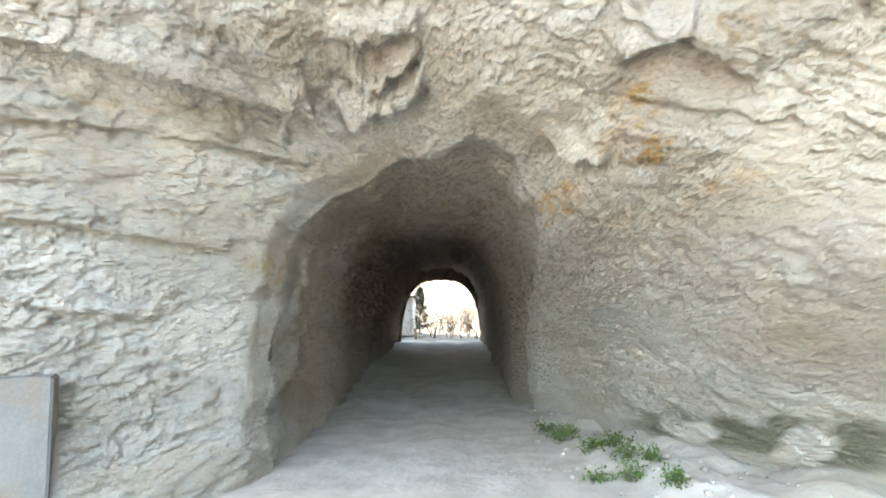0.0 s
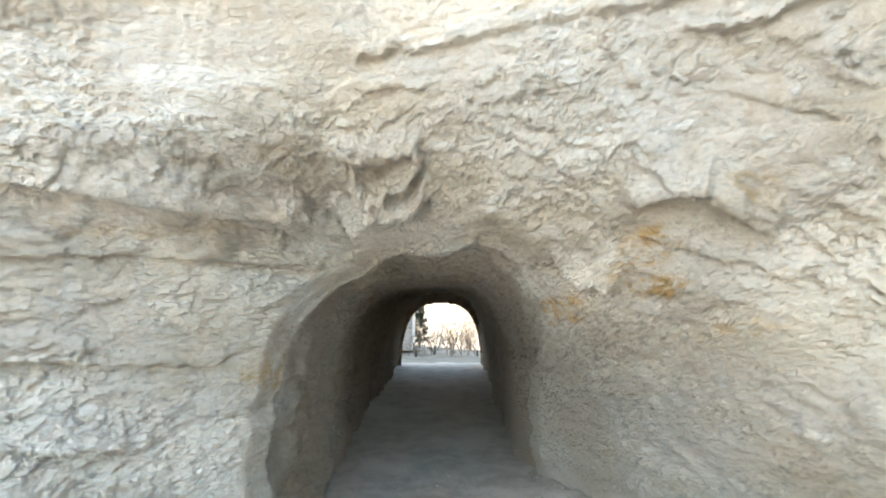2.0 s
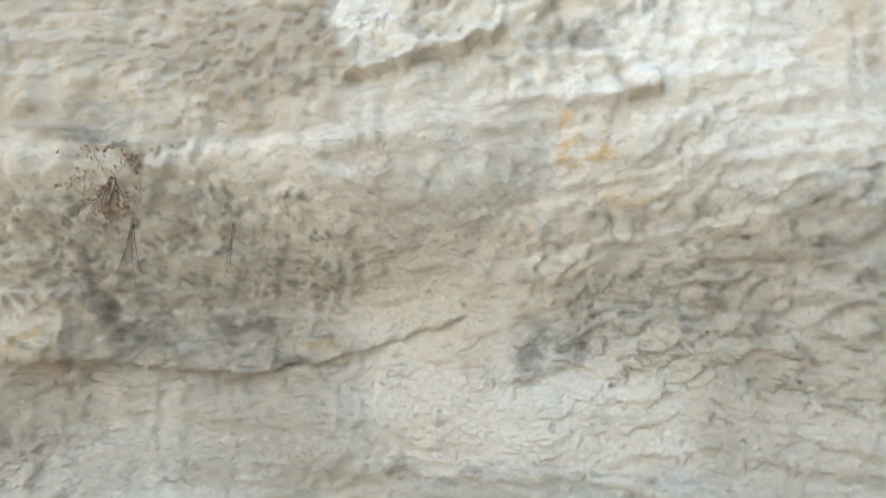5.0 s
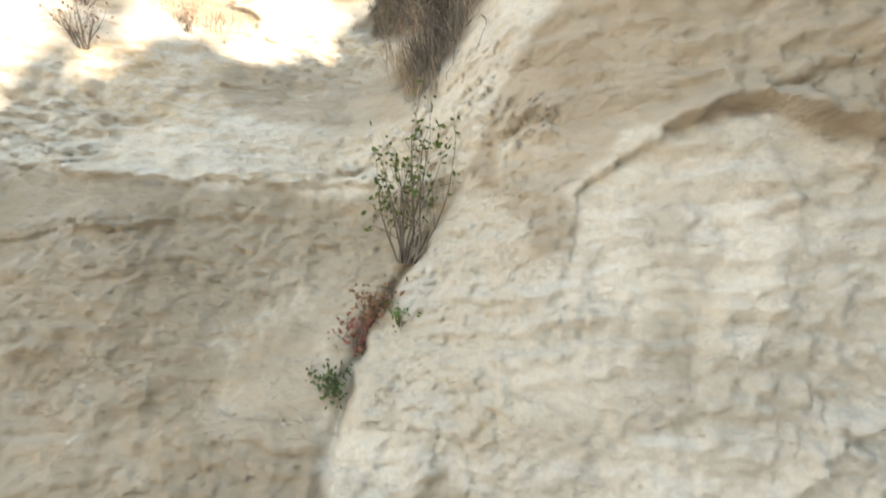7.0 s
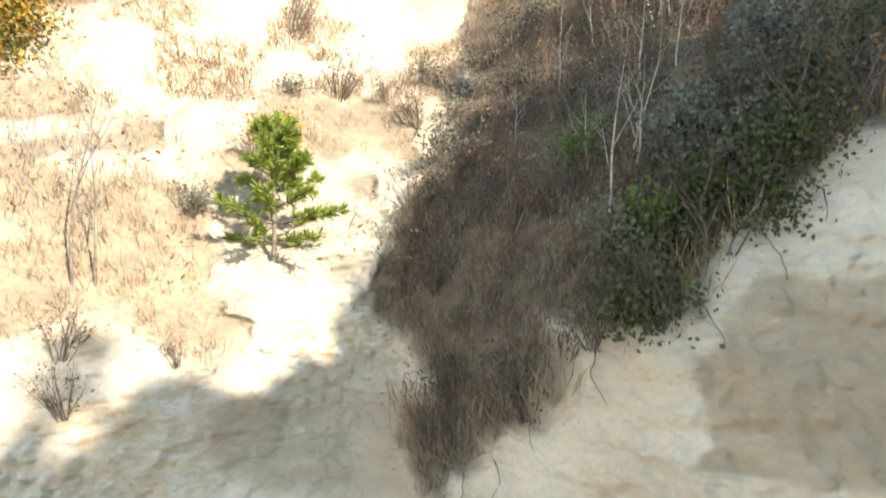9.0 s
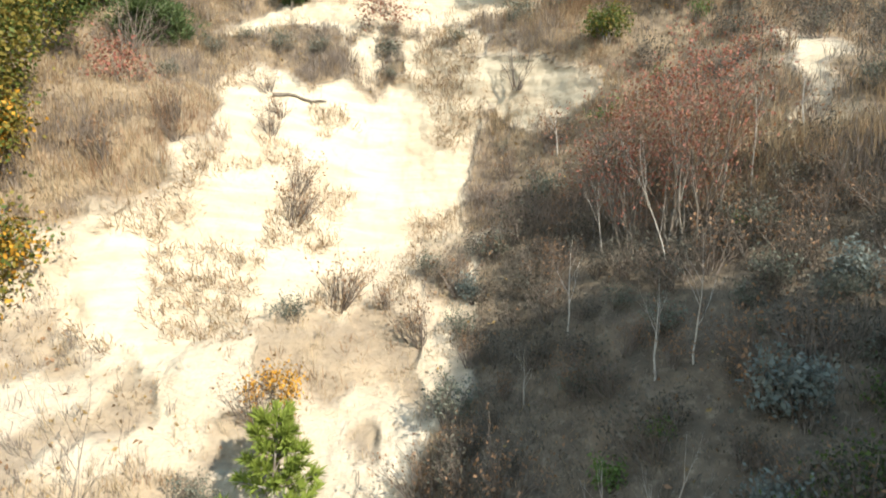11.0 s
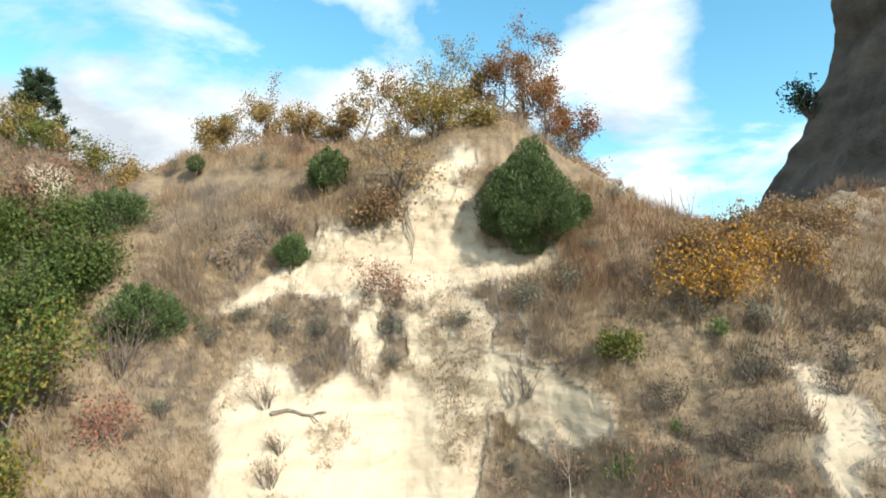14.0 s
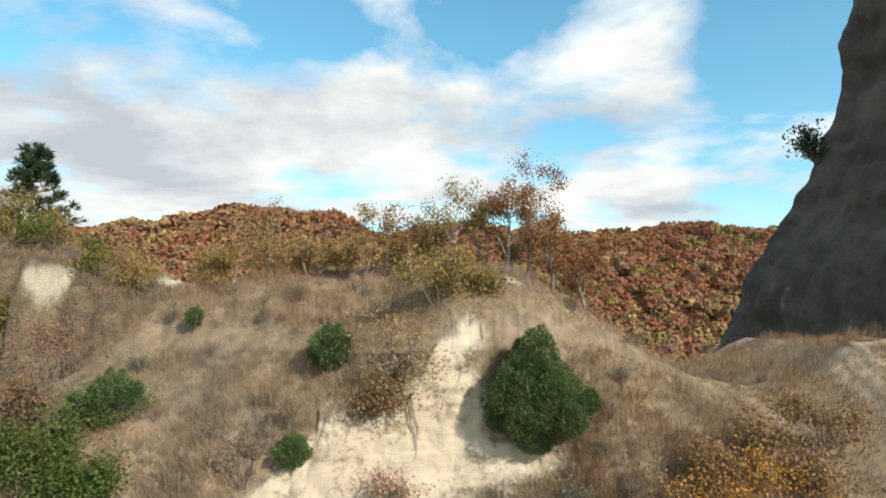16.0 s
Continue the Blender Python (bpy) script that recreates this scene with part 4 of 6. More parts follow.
# ---- the great shaded pillar to the east, and an unseen shoulder added to block the sun ----
def pillar(name, label, path, tops, thick, seed):
    """A free wall of clay rock along a line on the plan, leaning back as it rises."""
    rows, cells = 90, 130
    t = np.linspace(0, 1, cells)
    px = np.interp(t, np.linspace(0, 1, len(path)), [p[0] for p in path])
    py = np.interp(t, np.linspace(0, 1, len(path)), [p[1] for p in path])
    top = np.interp(t, np.linspace(0, 1, len(tops)), tops) + 0.5 * fbm(t * 22, 0.0, seed=seed + 11, octaves=5, gain=0.6)
    dx, dy = np.gradient(px), np.gradient(py)
    ln = np.hypot(dx, dy)
    nx, ny = -dy / ln, dx / ln
    out = []
    for side, us in ((0, np.linspace(0, 1, rows)), (1, np.linspace(1, 0, rows))):
        for u in us:
            z = top * u - 1.0
            w = thick * (1 - 0.86 * u**1.6) * (1 + 0.08 * vnoise(t * 6, u * 3 + side * 9, seed=seed))
            beds = 0.25 * vnoise(t * 2 + side, z * 0.9, seed=seed + 1) + 0.5 * fbm(t * 9, z * 0.12, side * 3.0, seed=seed + 2, octaves=4) + 0.12 * fbm(t * 40, z * 0.5, side * 5.0, seed=seed + 6, octaves=3)
            w = (w + beds) * (1 if side else -1)
            out.append(np.stack([px + nx * w, py + ny * w, z], -1))
    v = np.concatenate(out)
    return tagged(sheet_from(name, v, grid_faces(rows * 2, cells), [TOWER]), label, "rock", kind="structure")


# added out of view; its top line sets where sun meets shade on the cliff
pillar("unseen_sun_blocker", "unseen clay rock shoulder added to keep sun off the cliff", ((13.5, 11.0), (12.5, 4), (12.4, -1.4), (12.4, -2.2), (12.4, -5.5), (12.4, -7.5), (12.4, -9.5), (12.5, -12), (14, -20), (18, -32)), (22.8, 24.2, 24.4, 27.6, 27.6, 26.4, 27.0, 28.2, 28.4, 25), 2.2, 151)


# ---- plants: builders ----
class Heap:
    """Gathers quads for one mesh."""

    def __init__(self):
        self.v, self.f, self.s, self.n = [], [], [], 0

    def add(self, verts, faces, slot=0):
        verts, faces = np.asarray(verts, float).reshape(-1, 3), np.asarray(faces, int).reshape(-1, 4)
        self.v.append(verts)
        self.f.append(faces + self.n)
        self.s.append(np.full(len(faces), slot))
        self.n += len(verts)

    def tube(self, points, radii, sides=5, slot=0):
        p, r = np.asarray(points, float), np.asarray(radii, float)
        d = np.gradient(p, axis=0)
        d /= np.linalg.norm(d, axis=1, keepdims=True) + 1e-9
        up = np.where(np.abs(d[:, 2:3]) > 0.9, [[1.0, 0, 0]], [[0, 0, 1.0]])
        a = np.cross(d, up)
        a /= np.linalg.norm(a, axis=1, keepdims=True) + 1e-9
        b = np.cross(d, a)
        t = np.linspace(0, 2 * np.pi, sides, endpoint=False)
        ring = p[:, None] + r[:, None, None] * (np.cos(t)[None, :, None] * a[:, None] + np.sin(t)[None, :, None] * b[:, None])
        k = np.arange(len(p) * sides).reshape(len(p), sides)
        q = np.roll(k, -1, 1)
        self.add(ring, np.stack([k[:-1], q[:-1], q[1:], k[1:]], -1), slot)

    def cards(self, centres, length, width, ways, rng, slots=0, bend=0.3, normals=None):
        """Leaves: folded diamonds of two quads each, or flat ones."""
        c = np.asarray(centres, float)
        n = len(c)
        if not n:
            return
        length, width = np.broadcast_to(length, n)[:, None], np.broadcast_to(width, n)[:, None]
        w = np.asarray(ways, float)
        w = w / (np.linalg.norm(w, axis=1, keepdims=True) + 1e-9)
        side = np.cross(w, rng.normal(size=(n, 3)) if normals is None else normals)
        side /= np.linalg.norm(side, axis=1, keepdims=True) + 1e-9
        nor = np.cross(w, side)
        m = c + w * length * 0.5
        v = np.stack([c, m + side * width * 0.5 + nor * width * bend, c + w * length, m - side * width * 0.5 + nor * width * bend * rng.uniform(-1, 1, (n, 1))], 1)
        slots = np.broadcast_to(slots, n)
        for s in np.unique(slots):
            pick = v[slots == s]
            self.add(pick, np.arange(len(pick) * 4), s)

    def blades(self, roots, heights, ways, width, rng, slots=0):
        """Stems of grass: one long narrow bent quad each."""
        r, n = np.asarray(roots, float), len(roots)
        tip = r + ways * np.asarray(heights)[:, None]
        side = np.cross(ways, rng.normal(size=(n, 3)))
        side *= width / (np.linalg.norm(side, axis=1, keepdims=True) + 1e-9)
        mid = r + (tip - r) * 0.55 + rng.normal(size=(n, 3)) * np.asarray(heights)[:, None] * 0.06
        v = np.stack([r - side * 0.6, mid + side * 0.5, tip, mid - side * 0.5], 1)
        slots = np.broadcast_to(slots, n)
        for s in np.unique(slots):
            pick = v[slots == s]
            self.add(pick, np.arange(len(pick) * 4), s)

    def mesh(self, name, materials, parent=None, label="", soft=True):
        ob = sheet_from(name, np.concatenate(self.v), np.concatenate(self.f), materials, np.concatenate(self.s), soft, parent)
        if label:
            tagged(ob, label)
        return ob


def limb(start, way, length, rng, pieces=5, wander=0.18, lift=0.05):
    p, w, out = np.array(start, float), np.array(way, float), []
    w /= np.linalg.norm(w)
    for _ in range(pieces + 1):
        out.append(p.copy())
        w = w + rng.normal(size=3) * wander + np.array((0, 0, lift))
        w /= np.linalg.norm(w)
        p = p + w * length / pieces
    return np.array(out), w


def grow(heap, start, way, length, radius, rng, depth, kids=4, spread=0.9, shrink=0.62, wander=0.16, lift=0.06, tips=None, bare=0.3, thin=0.22):
    """A tapering limb with smaller limbs along it; collects places for leaves."""
    pts, end = limb(start, way, length, rng, 5, wander, lift)
    heap.tube(pts, np.linspace(radius, radius * thin if depth else radius * 0.3, len(pts)), 6 if radius > 0.03 else 4 if radius > 0.008 else 3)
    if depth == 0:
        tips.extend(pts[2:])
        return
    for k in range(kids):
        f = bare + (1 - bare) * (k + rng.uniform(0.2, 1)) / kids
        i = min(int(f * 5), 4)
        at = pts[i] + (pts[i + 1] - pts[i]) * (f * 5 - i)
        turn = rng.normal(size=3)
        along = pts[i + 1] - pts[i]
        along /= np.linalg.norm(along)
        turn -= along * (turn @ along)
        turn /= np.linalg.norm(turn) + 1e-9
        grow(heap, at, along * (1 - 0.35 * spread) + turn * spread, length * shrink * rng.uniform(0.7, 1.15) * (1.15 - 0.5 * f), radius * (1 - 0.75 * f) * 0.62, rng, depth - 1, max(2, kids - 1), spread, shrink, wander, lift, tips, bare, thin)
    grow(heap, pts[-1], end, length * 0.45, radius * thin, rng, max(depth - 2, 0), 2, spread, shrink, wander, lift, tips, bare, thin)


def thing(name, label, category, at, group="", turn=0.0):
    ob = new(name)
    ob.empty_display_size = 0.2
    ob.matrix_basis = pose(*at, 0, 0, turn)
    return tagged(ob, label, category, group)


def leafy(name, label, category, at, height, spread, leaves, leaf, materials, seed, stems=1, depth=3, kids=4, wood=None, radius=0.05, spray=0.12, wide=0.6, lean=(0, 0, 1), group="", wander=0.16, lift=0.06, bare=0.3, sink=0.1, shrink=0.62):
    """A broadleaved tree or shrub: trunk (wood) and crown (leaves)."""
    rng = np.random.default_rng(seed)
    root = thing(name, label, category, at, group)
    tips = []
    for k in range(stems):
        wood_heap = Heap()
        a = rng.uniform(0, 2 * np.pi)
        off = np.array((np.cos(a), np.sin(a), 0)) * (0 if stems == 1 else 0.06 * height)
        way = np.array(lean, float) + (0 if stems == 1 else 1) * np.array((np.cos(a), np.sin(a), 0)) * spread * 0.35
        grow(wood_heap, off - np.array((0, 0, sink)), way, height * 0.62 * rng.uniform(0.75, 1.05), radius, rng, depth, kids, spread, shrink, wander, lift, tips, bare)
        wood_heap.mesh("trunk" if stems == 1 else "stem", [wood or BARK], root)
    if leaves:
        tips = np.array(tips)
        pick = tips[rng.integers(0, len(tips), leaves)] + rng.normal(size=(leaves, 3)) * spray
        slots = rng.choice(len(materials), leaves, p=np.array([2.0] + [1.0] * (len(materials) - 1)) / (len(materials) + 1))
        crown = Heap()
        ways = rng.normal(size=(leaves, 3)) + np.array((0, 0, -0.35))
        size = leaf * rng.uniform(0.6, 1.3, leaves)
        crown.cards(pick, size, size * wide, ways, rng, slots)
        crown.mesh("crown", materials, root)
    return root


def conifer_bush(name, label, category, at, wide, tall, count, needle, material, seed, shape=1.0, lean=0.0, group="", lumps=0.16, deep=None):
    """A dense evergreen bush: a trunk and many sprays of needles over an uneven body."""
    rng = np.random.default_rng(seed)
    count = int(count * 1.3)
    root = thing(name, label, category, at, group)
    trunk = Heap()
    for k in range(3):
        pts, _ = limb((0, 0, -0.15), (lean + rng.normal() * 0.2, rng.normal() * 0.2, 1), tall * 0.8, rng, 6, 0.08)
        trunk.tube(pts, np.linspace(0.05, 0.012, len(pts)) * wide / 1.5, 5)
    trunk.mesh("trunk", [BARK], root)
    u = rng.normal(size=(count, 3))
    u /= np.linalg.norm(u, axis=1, keepdims=True)
    h = (u[:, 2] + 1) / 2
    body = (1 - 0.55 * shape * h**1.5) * (0.75 + 0.25 * np.minimum(h / 0.25, 1))
    lump = 1 + lumps * fbm(u[:, 0] * 2.2, u[:, 1] * 2.2, u[:, 2] * 2.2, seed=seed, octaves=3)
    depth_in = 0.86 - 0.45 * rng.uniform(0, 1, count) ** 2.0
    deep = deep or wide
    p = np.stack([u[:, 0] * wide / 2 * body * lump * depth_in + lean * h * tall, u[:, 1] * deep / 2 * body * lump * depth_in, (0.5 + 0.5 * u[:, 2] * depth_in * (0.9 + 0.1 * lump)) * tall], -1)
    # lobes: upright sprays that stand out of the body, each with a pointed tip
    lobes = 26
    c = rng.normal(size=(lobes, 3))
    c /= np.linalg.norm(c, axis=1, keepdims=True)
    ch = (c[:, 2] + 1) / 2
    cb = (1 - 0.55 * shape * ch**1.5) * (0.75 + 0.25 * np.minimum(ch / 0.25, 1)) * rng.uniform(0.55, 0.80, lobes)
    centre = np.stack([c[:, 0] * wide / 2 * cb + lean * ch * tall, c[:, 1] * deep / 2 * cb, (0.46 + 0.42 * c[:, 2]) * tall], -1)
    size_of = rng.uniform(0.09, 0.16, lobes) * min(wide, tall)
    which = rng.integers(0, lobes, count)
    s = size_of[which][:, None]
    up = np.clip(u[:, 2:3], -0.4, 1)
    q = centre[which] + u * s * (1 - 0.5 * np.clip(up, 0, 1)) * np.array((1, 1, 1.0)) + np.array((0, 0, 1.0)) * s * 0.9 * np.clip(up, 0, 1) + c[which] * s * 0.3 * up
    q = centre[which] + (q - centre[which]) * (1 - 0.45 * rng.uniform(0, 1, (count, 1)) ** 2)
    p = np.where(rng.uniform(0, 1, (count, 1)) < 0.68, q, p)
    p[:, 2] = np.maximum(p[:, 2], 0.02 * tall)
    crown = Heap()
    ways = u * np.array((1, 1, 0.5)) + np.array((0, 0, 0.9)) + rng.normal(size=(count, 3)) * 0.45
    size = needle * rng.uniform(0.6, 1.3, count)
    crown.cards(p, size, size * 0.25, ways, rng, 0)
    crown.mesh("crown", [material], root)
    return root


def pine(name, label, at, tall, wide, whorls, material, seed, tufts=9, needle=0.16, wood=None, droop=0.15, clear=0.12):
    """A young pine: a straight trunk, whorls of limbs, brushes of needles."""
    rng = np.random.default_rng(seed)
    root = thing(name, label, "pine tree", at)
    trunk, crown = Heap(), Heap()
    pts, _ = limb((0, 0, -0.1), (0, 0, 1), tall, rng, 8, 0.02, 0.0)
    trunk.tube(pts, np.linspace(tall * 0.022, tall * 0.004, 9), 7)
    for k in range(whorls):
        f = clear + (1 - clear) * (k / whorls) ** 0.9
        z = f * tall
        reach = wide / 2 * (1 - f) ** 0.75 * rng.uniform(0.75, 1.15) + 0.05 * wide
        n = rng.integers(4, 7)
        for j in range(n):
            a = j * 2 * np.pi / n + rng.uniform(0, 1) + k
            w = np.array((np.cos(a), np.sin(a), 0.25 - droop + 0.5 * f))
            lp, _ = limb((0, 0, z), w, reach * rng.uniform(0.7, 1.1), rng, 4, 0.08, 0.05)
            trunk.tube(lp, np.linspace(tall * 0.008, tall * 0.003, 5), 4)
            for q in np.linspace(0.35, 1.0, tufts):
                c = lp[0] + (lp[-1] - lp[0]) * q + rng.normal(size=3) * 0.03 * tall / 2
                m = 16
                ways = rng.normal(size=(m, 3)) * 0.7 + w + np.array((0, 0, 0.6))
                crown.cards(np.repeat(c[None], m, 0), needle * rng.uniform(0.7, 1.2, m), needle * 0.13, ways, rng, 0)
    for z in np.linspace(0.85, 1.0, 5):
        m = 20
        crown.cards(np.repeat([[0, 0, z * tall]], m, 0), needle, needle * 0.13, rng.normal(size=(m, 3)) * 0.5 + np.array((0, 0, 1)), rng, 0)
    trunk.mesh("trunk", [wood or BARK], root)
    crown.mesh("crown", [material], root)
    return root


def twiggy(name, label, category, at, tall, wide, stems, material, seed, wood=None, leaves=0, leaf=0.05, group="", lean=(0, 0, 1), radius=0.008, spray=0.03):
    """A small dry shrub or weed: many thin stems, a few leaves."""
    rng = np.random.default_rng(seed)
    root = thing(name, label, category, at, group)
    heap, tips = Heap(), []
    for _ in range(stems):
        a, r = rng.uniform(0, 2 * np.pi), rng.uniform(0, 1) ** 0.7
        way = np.array(lean, float) * tall + np.array((np.cos(a), np.sin(a), 0)) * wide * 0.5 * r
        grow(heap, (np.cos(a) * r * wide * 0.12, np.sin(a) * r * wide * 0.12, -0.05), way, tall * rng.uniform(0.6, 1.0), radius, rng, 1, 4, 0.7, 0.5, 0.12, 0.03, tips, 0.25, 0.3)
    heap.mesh("twig_tangle", [wood or TWIG], root)
    if leaves:
        tips = np.array(tips)
        pick = tips[rng.integers(0, len(tips), leaves)] + rng.normal(size=(leaves, 3)) * spray
        size = leaf * rng.uniform(0.6, 1.3, leaves)
        crown = Heap()
        crown.cards(pick, size, size * 0.5, rng.normal(size=(leaves, 3)) + np.array((0, 0, 0.4)), rng, 0)
        crown.mesh("foliage", [material], root)
    return root


def on_wall(x, z, back=0.0):
    return (x, float(wall(np.array([x]), np.array([z]))[0]) + back, float(settled(x, z)))


def on_hill(x, y, sink=0.0):
    return (x, y, float(height(np.array([x]), np.array([y]))[0]) - sink)


# ---- dry grass over the slope and the hill ----
def grass():
    rng = np.random.default_rng(5)
    n = 95000
    x, z = rng.uniform(-12, 13, n), rng.uniform(12.2, 27.3, n)
    x, z = np.concatenate([x, rng.uniform(-0.8, 7.5, 26000), rng.uniform(7.5, 15, 9000)]), np.concatenate([z, rng.uniform(12.2, 19.5, 26000), rng.uniform(20, 27.3, 9000)])
    n = len(x)
    _, soil = cover(x, z)
    clump = smooth(-0.5, 0.5, fbm(x * 0.8, z * 0.8, seed=201, octaves=3))
    keep = (rng.uniform(0, 1, n) < np.clip(soil, 0, 1) ** 1.5 * (0.35 + 0.65 * clump) * (1 - 0.45 * in_shape(x, z, SUNNY, 0.3))) & (x < 2.4 + (z - 12) * 1.2)
    x, z = x[keep], z[keep]
    y = wall(x, z)
    a = np.stack([x, y, settled(x, z)], -1)
    m = 17000
    hx, hy = rng.uniform(-14, 15, m), rng.uniform(15, 24, m)
    crest_y = wall(hx, np.full(m, 27.3))
    ok = hy > crest_y + 0.3
    b = np.stack([hx, hy, height(hx, hy)], -1)[ok]
    heap = Heap()
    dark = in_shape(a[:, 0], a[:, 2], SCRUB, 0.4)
    for roots, steep in ((a, True), (b, False)):
        k = 6
        r = np.repeat(roots, k, 0) + rng.normal(size=(len(roots) * k, 3)) * np.array((0.06, 0.02, 0.03 if steep else 0.0))
        h = np.repeat(rng.uniform(0.10, 0.42, len(roots)) * (0.6 + 0.8 * smooth(-0.4, 0.5, fbm(roots[:, 0] * 0.5, roots[:, 2] * 0.5, seed=203))), k) * rng.uniform(0.6, 1.2, len(roots) * k)
        w = rng.normal(size=(len(r), 3)) * 0.28 + np.array((0, -0.35 if steep else 0, 1))
        w /= np.linalg.norm(w, axis=1, keepdims=True)
        low = np.repeat(dark, k) if steep else 0
        h = h * (1 - 0.65 * low) * (1 - 0.45 * np.repeat(in_shape(roots[:, 0], roots[:, 2], SUNNY, 0.3), k))
        w = w + rng.normal(size=w.shape) * 0.3 * np.reshape(low, (-1, 1)) if steep else w
        w /= np.linalg.norm(w, axis=1, keepdims=True)
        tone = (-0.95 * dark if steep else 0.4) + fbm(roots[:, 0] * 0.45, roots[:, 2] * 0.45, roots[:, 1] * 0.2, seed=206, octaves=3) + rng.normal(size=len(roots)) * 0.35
        tone = tone + 0.55 * smooth(2.2, 4.0, roots[:, 0]) * smooth(21.5, 23.5, roots[:, 2])
        pale = in_shape(roots[:, 0], roots[:, 2], SUNNY, 0.3)
        slot = np.repeat(np.where(rng.uniform(0, 1, len(roots)) < pale * 0.35, 2 - (tone > 0.5), np.digitize(tone, (-0.25, 0.25, 0.5) if steep else (-0.3, 0.55, 0.6))), k)
        warm = np.repeat((roots[:, 0] > 2.2) & (roots[:, 2] > 21.5), k)
        slot = np.where(warm & (slot == 2), rng.choice((1, 3), len(slot)), slot)
        if steep:
            slot = np.where(np.repeat((roots[:, 0] > 0.6) & (roots[:, 2] < 21.5), k) & (slot == 3), rng.choice((0, 1, 1, 3), len(slot)), slot)
            # shade of the lower east slope and the scrub, as darker blades
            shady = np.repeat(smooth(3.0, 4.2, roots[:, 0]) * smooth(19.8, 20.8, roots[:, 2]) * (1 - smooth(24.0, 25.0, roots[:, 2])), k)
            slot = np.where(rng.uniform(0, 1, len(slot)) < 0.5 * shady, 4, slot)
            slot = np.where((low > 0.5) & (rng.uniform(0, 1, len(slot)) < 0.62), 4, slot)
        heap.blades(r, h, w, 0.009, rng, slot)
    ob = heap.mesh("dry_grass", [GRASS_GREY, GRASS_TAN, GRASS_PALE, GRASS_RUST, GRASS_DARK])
    tagged(ob, "dry grey and tan autumn grass on the slope", "grass", kind="stuff")


grass()


def litter():
    """Fallen leaves on the soil."""
    rng = np.random.default_rng(9)
    n = 26000
    x, z = rng.uniform(-11, 9, n), rng.uniform(12.5, 27.2, n)
    _, soil = cover(x, z)
    keep = rng.uniform(0, 1, n) < soil * smooth(-0.4, 0.5, fbm(x * 0.7, z * 0.7, seed=211, octaves=3)) * 0.8
    x, z = x[keep], z[keep]
    p = np.stack([x, wall(x, z) - 0.02, settled(x, z)], -1)
    heap = Heap()
    hx, hy = rng.uniform(-14, 12, 9000), rng.uniform(15.5, 24, 9000)
    some = (hy > wall(hx, np.full(9000, 27.3)) + 0.3) & (fbm(hx * 0.6, hy * 0.6, seed=213, octaves=3) > -0.25)
    p = np.concatenate([p, np.stack([hx, hy, height(hx, hy) + 0.06], -1)[some]])
    size = rng.uniform(0.03, 0.09, len(p))
    heap.cards(p, size, size * 0.6, rng.normal(size=(len(p), 3)), rng, rng.integers(0, 3, len(p)))
    tagged(heap.mesh("fallen_leaf_litter", [OAK_BROWN, GRASS_RUST, OAK_GOLD]), "brown fallen leaves among the dry grass", "leaf litter", kind="stuff")


litter()


def sand_tufts():
    """Thin weeds that stand in the sand."""
    rng = np.random.default_rng(21)
    n = 15000
    x, z = rng.uniform(-5.2, 2.6, n), rng.uniform(14.3, 26.5, n)
    sand, _ = cover(x, z)
    keep = (sand > 0.6) & (rng.uniform(0, 1, n) < (1 - 0.8 * smooth(23.3, 24.2, z)) * (1 - 0.7 * smooth(0.2, 0.8, x))) & (fbm(x * 0.8, z * 0.8, seed=215, octaves=3) > 0.0)
    x, z = x[keep], z[keep]
    r = np.repeat(np.stack([x, wall(x, z), z], -1), 6, 0)
    r = r + rng.normal(size=r.shape) * np.array((0.07, 0.0, 0.03))
    w = rng.normal(size=r.shape) * 0.35 + np.array((0, -0.6, 0.5))
    w /= np.linalg.norm(w, axis=1, keepdims=True)
    heap = Heap()
    heap.blades(r, rng.uniform(0.06, 0.28, len(r)), w, 0.011, rng, rng.choice(3, len(r), p=(0.7, 0.1, 0.2)))
    tagged(heap.mesh("sand_weeds", [GRASS_TAN, GRASS_GREY, GRASS_RUST]), "thin rusty weeds standing in bare sand", "weeds", kind="stuff")


sand_tufts()


# ---- things on the crest and the upper slope ----
conifer_bush("juniper_bush", "large dense dark green juniper on bare sand", "juniper bush", (2.25, 14.6, 24.95), 3.4, 2.7, 66000, 0.075, JUNIPER, 11, 0.95, -0.15, lumps=0.26)
conifer_bush("juniper_bush", "round green juniper in dry grass near the crest", "juniper bush", (-3.25, 15.7, 26.75), 1.35, 1.25, 11000, 0.085, JUNIPER, 12, 0.4, lumps=0.25)
conifer_bush("juniper_bush", "small green juniper on the grassy hill", "juniper bush", on_hill(-7.8, 18.0, 0.05), 0.65, 0.55, 2200, 0.07, JUNIPER, 13, 0.3)
conifer_bush("juniper_bush", "small green juniper at the edge of the sand", "juniper bush", (-3.85, 14.2, 24.7), 1.0, 0.75, 5000, 0.075, JUNIPER, 14, 0.3)
conifer_bush("juniper_bush", "spreading green juniper on the west slope", "juniper bush", (-8.7, 15.2, 25.4), 2.3, 1.4, 13000, 0.09, JUNIPER, 15, 0.3, lumps=0.45)
conifer_bush("juniper_bush", "loose grey-green juniper on the west slope", "juniper bush", (-6.6, 12.8, 22.9), 2.1, 1.3, 9000, 0.09, JUNIPER, 16, 0.4, lumps=0.5)

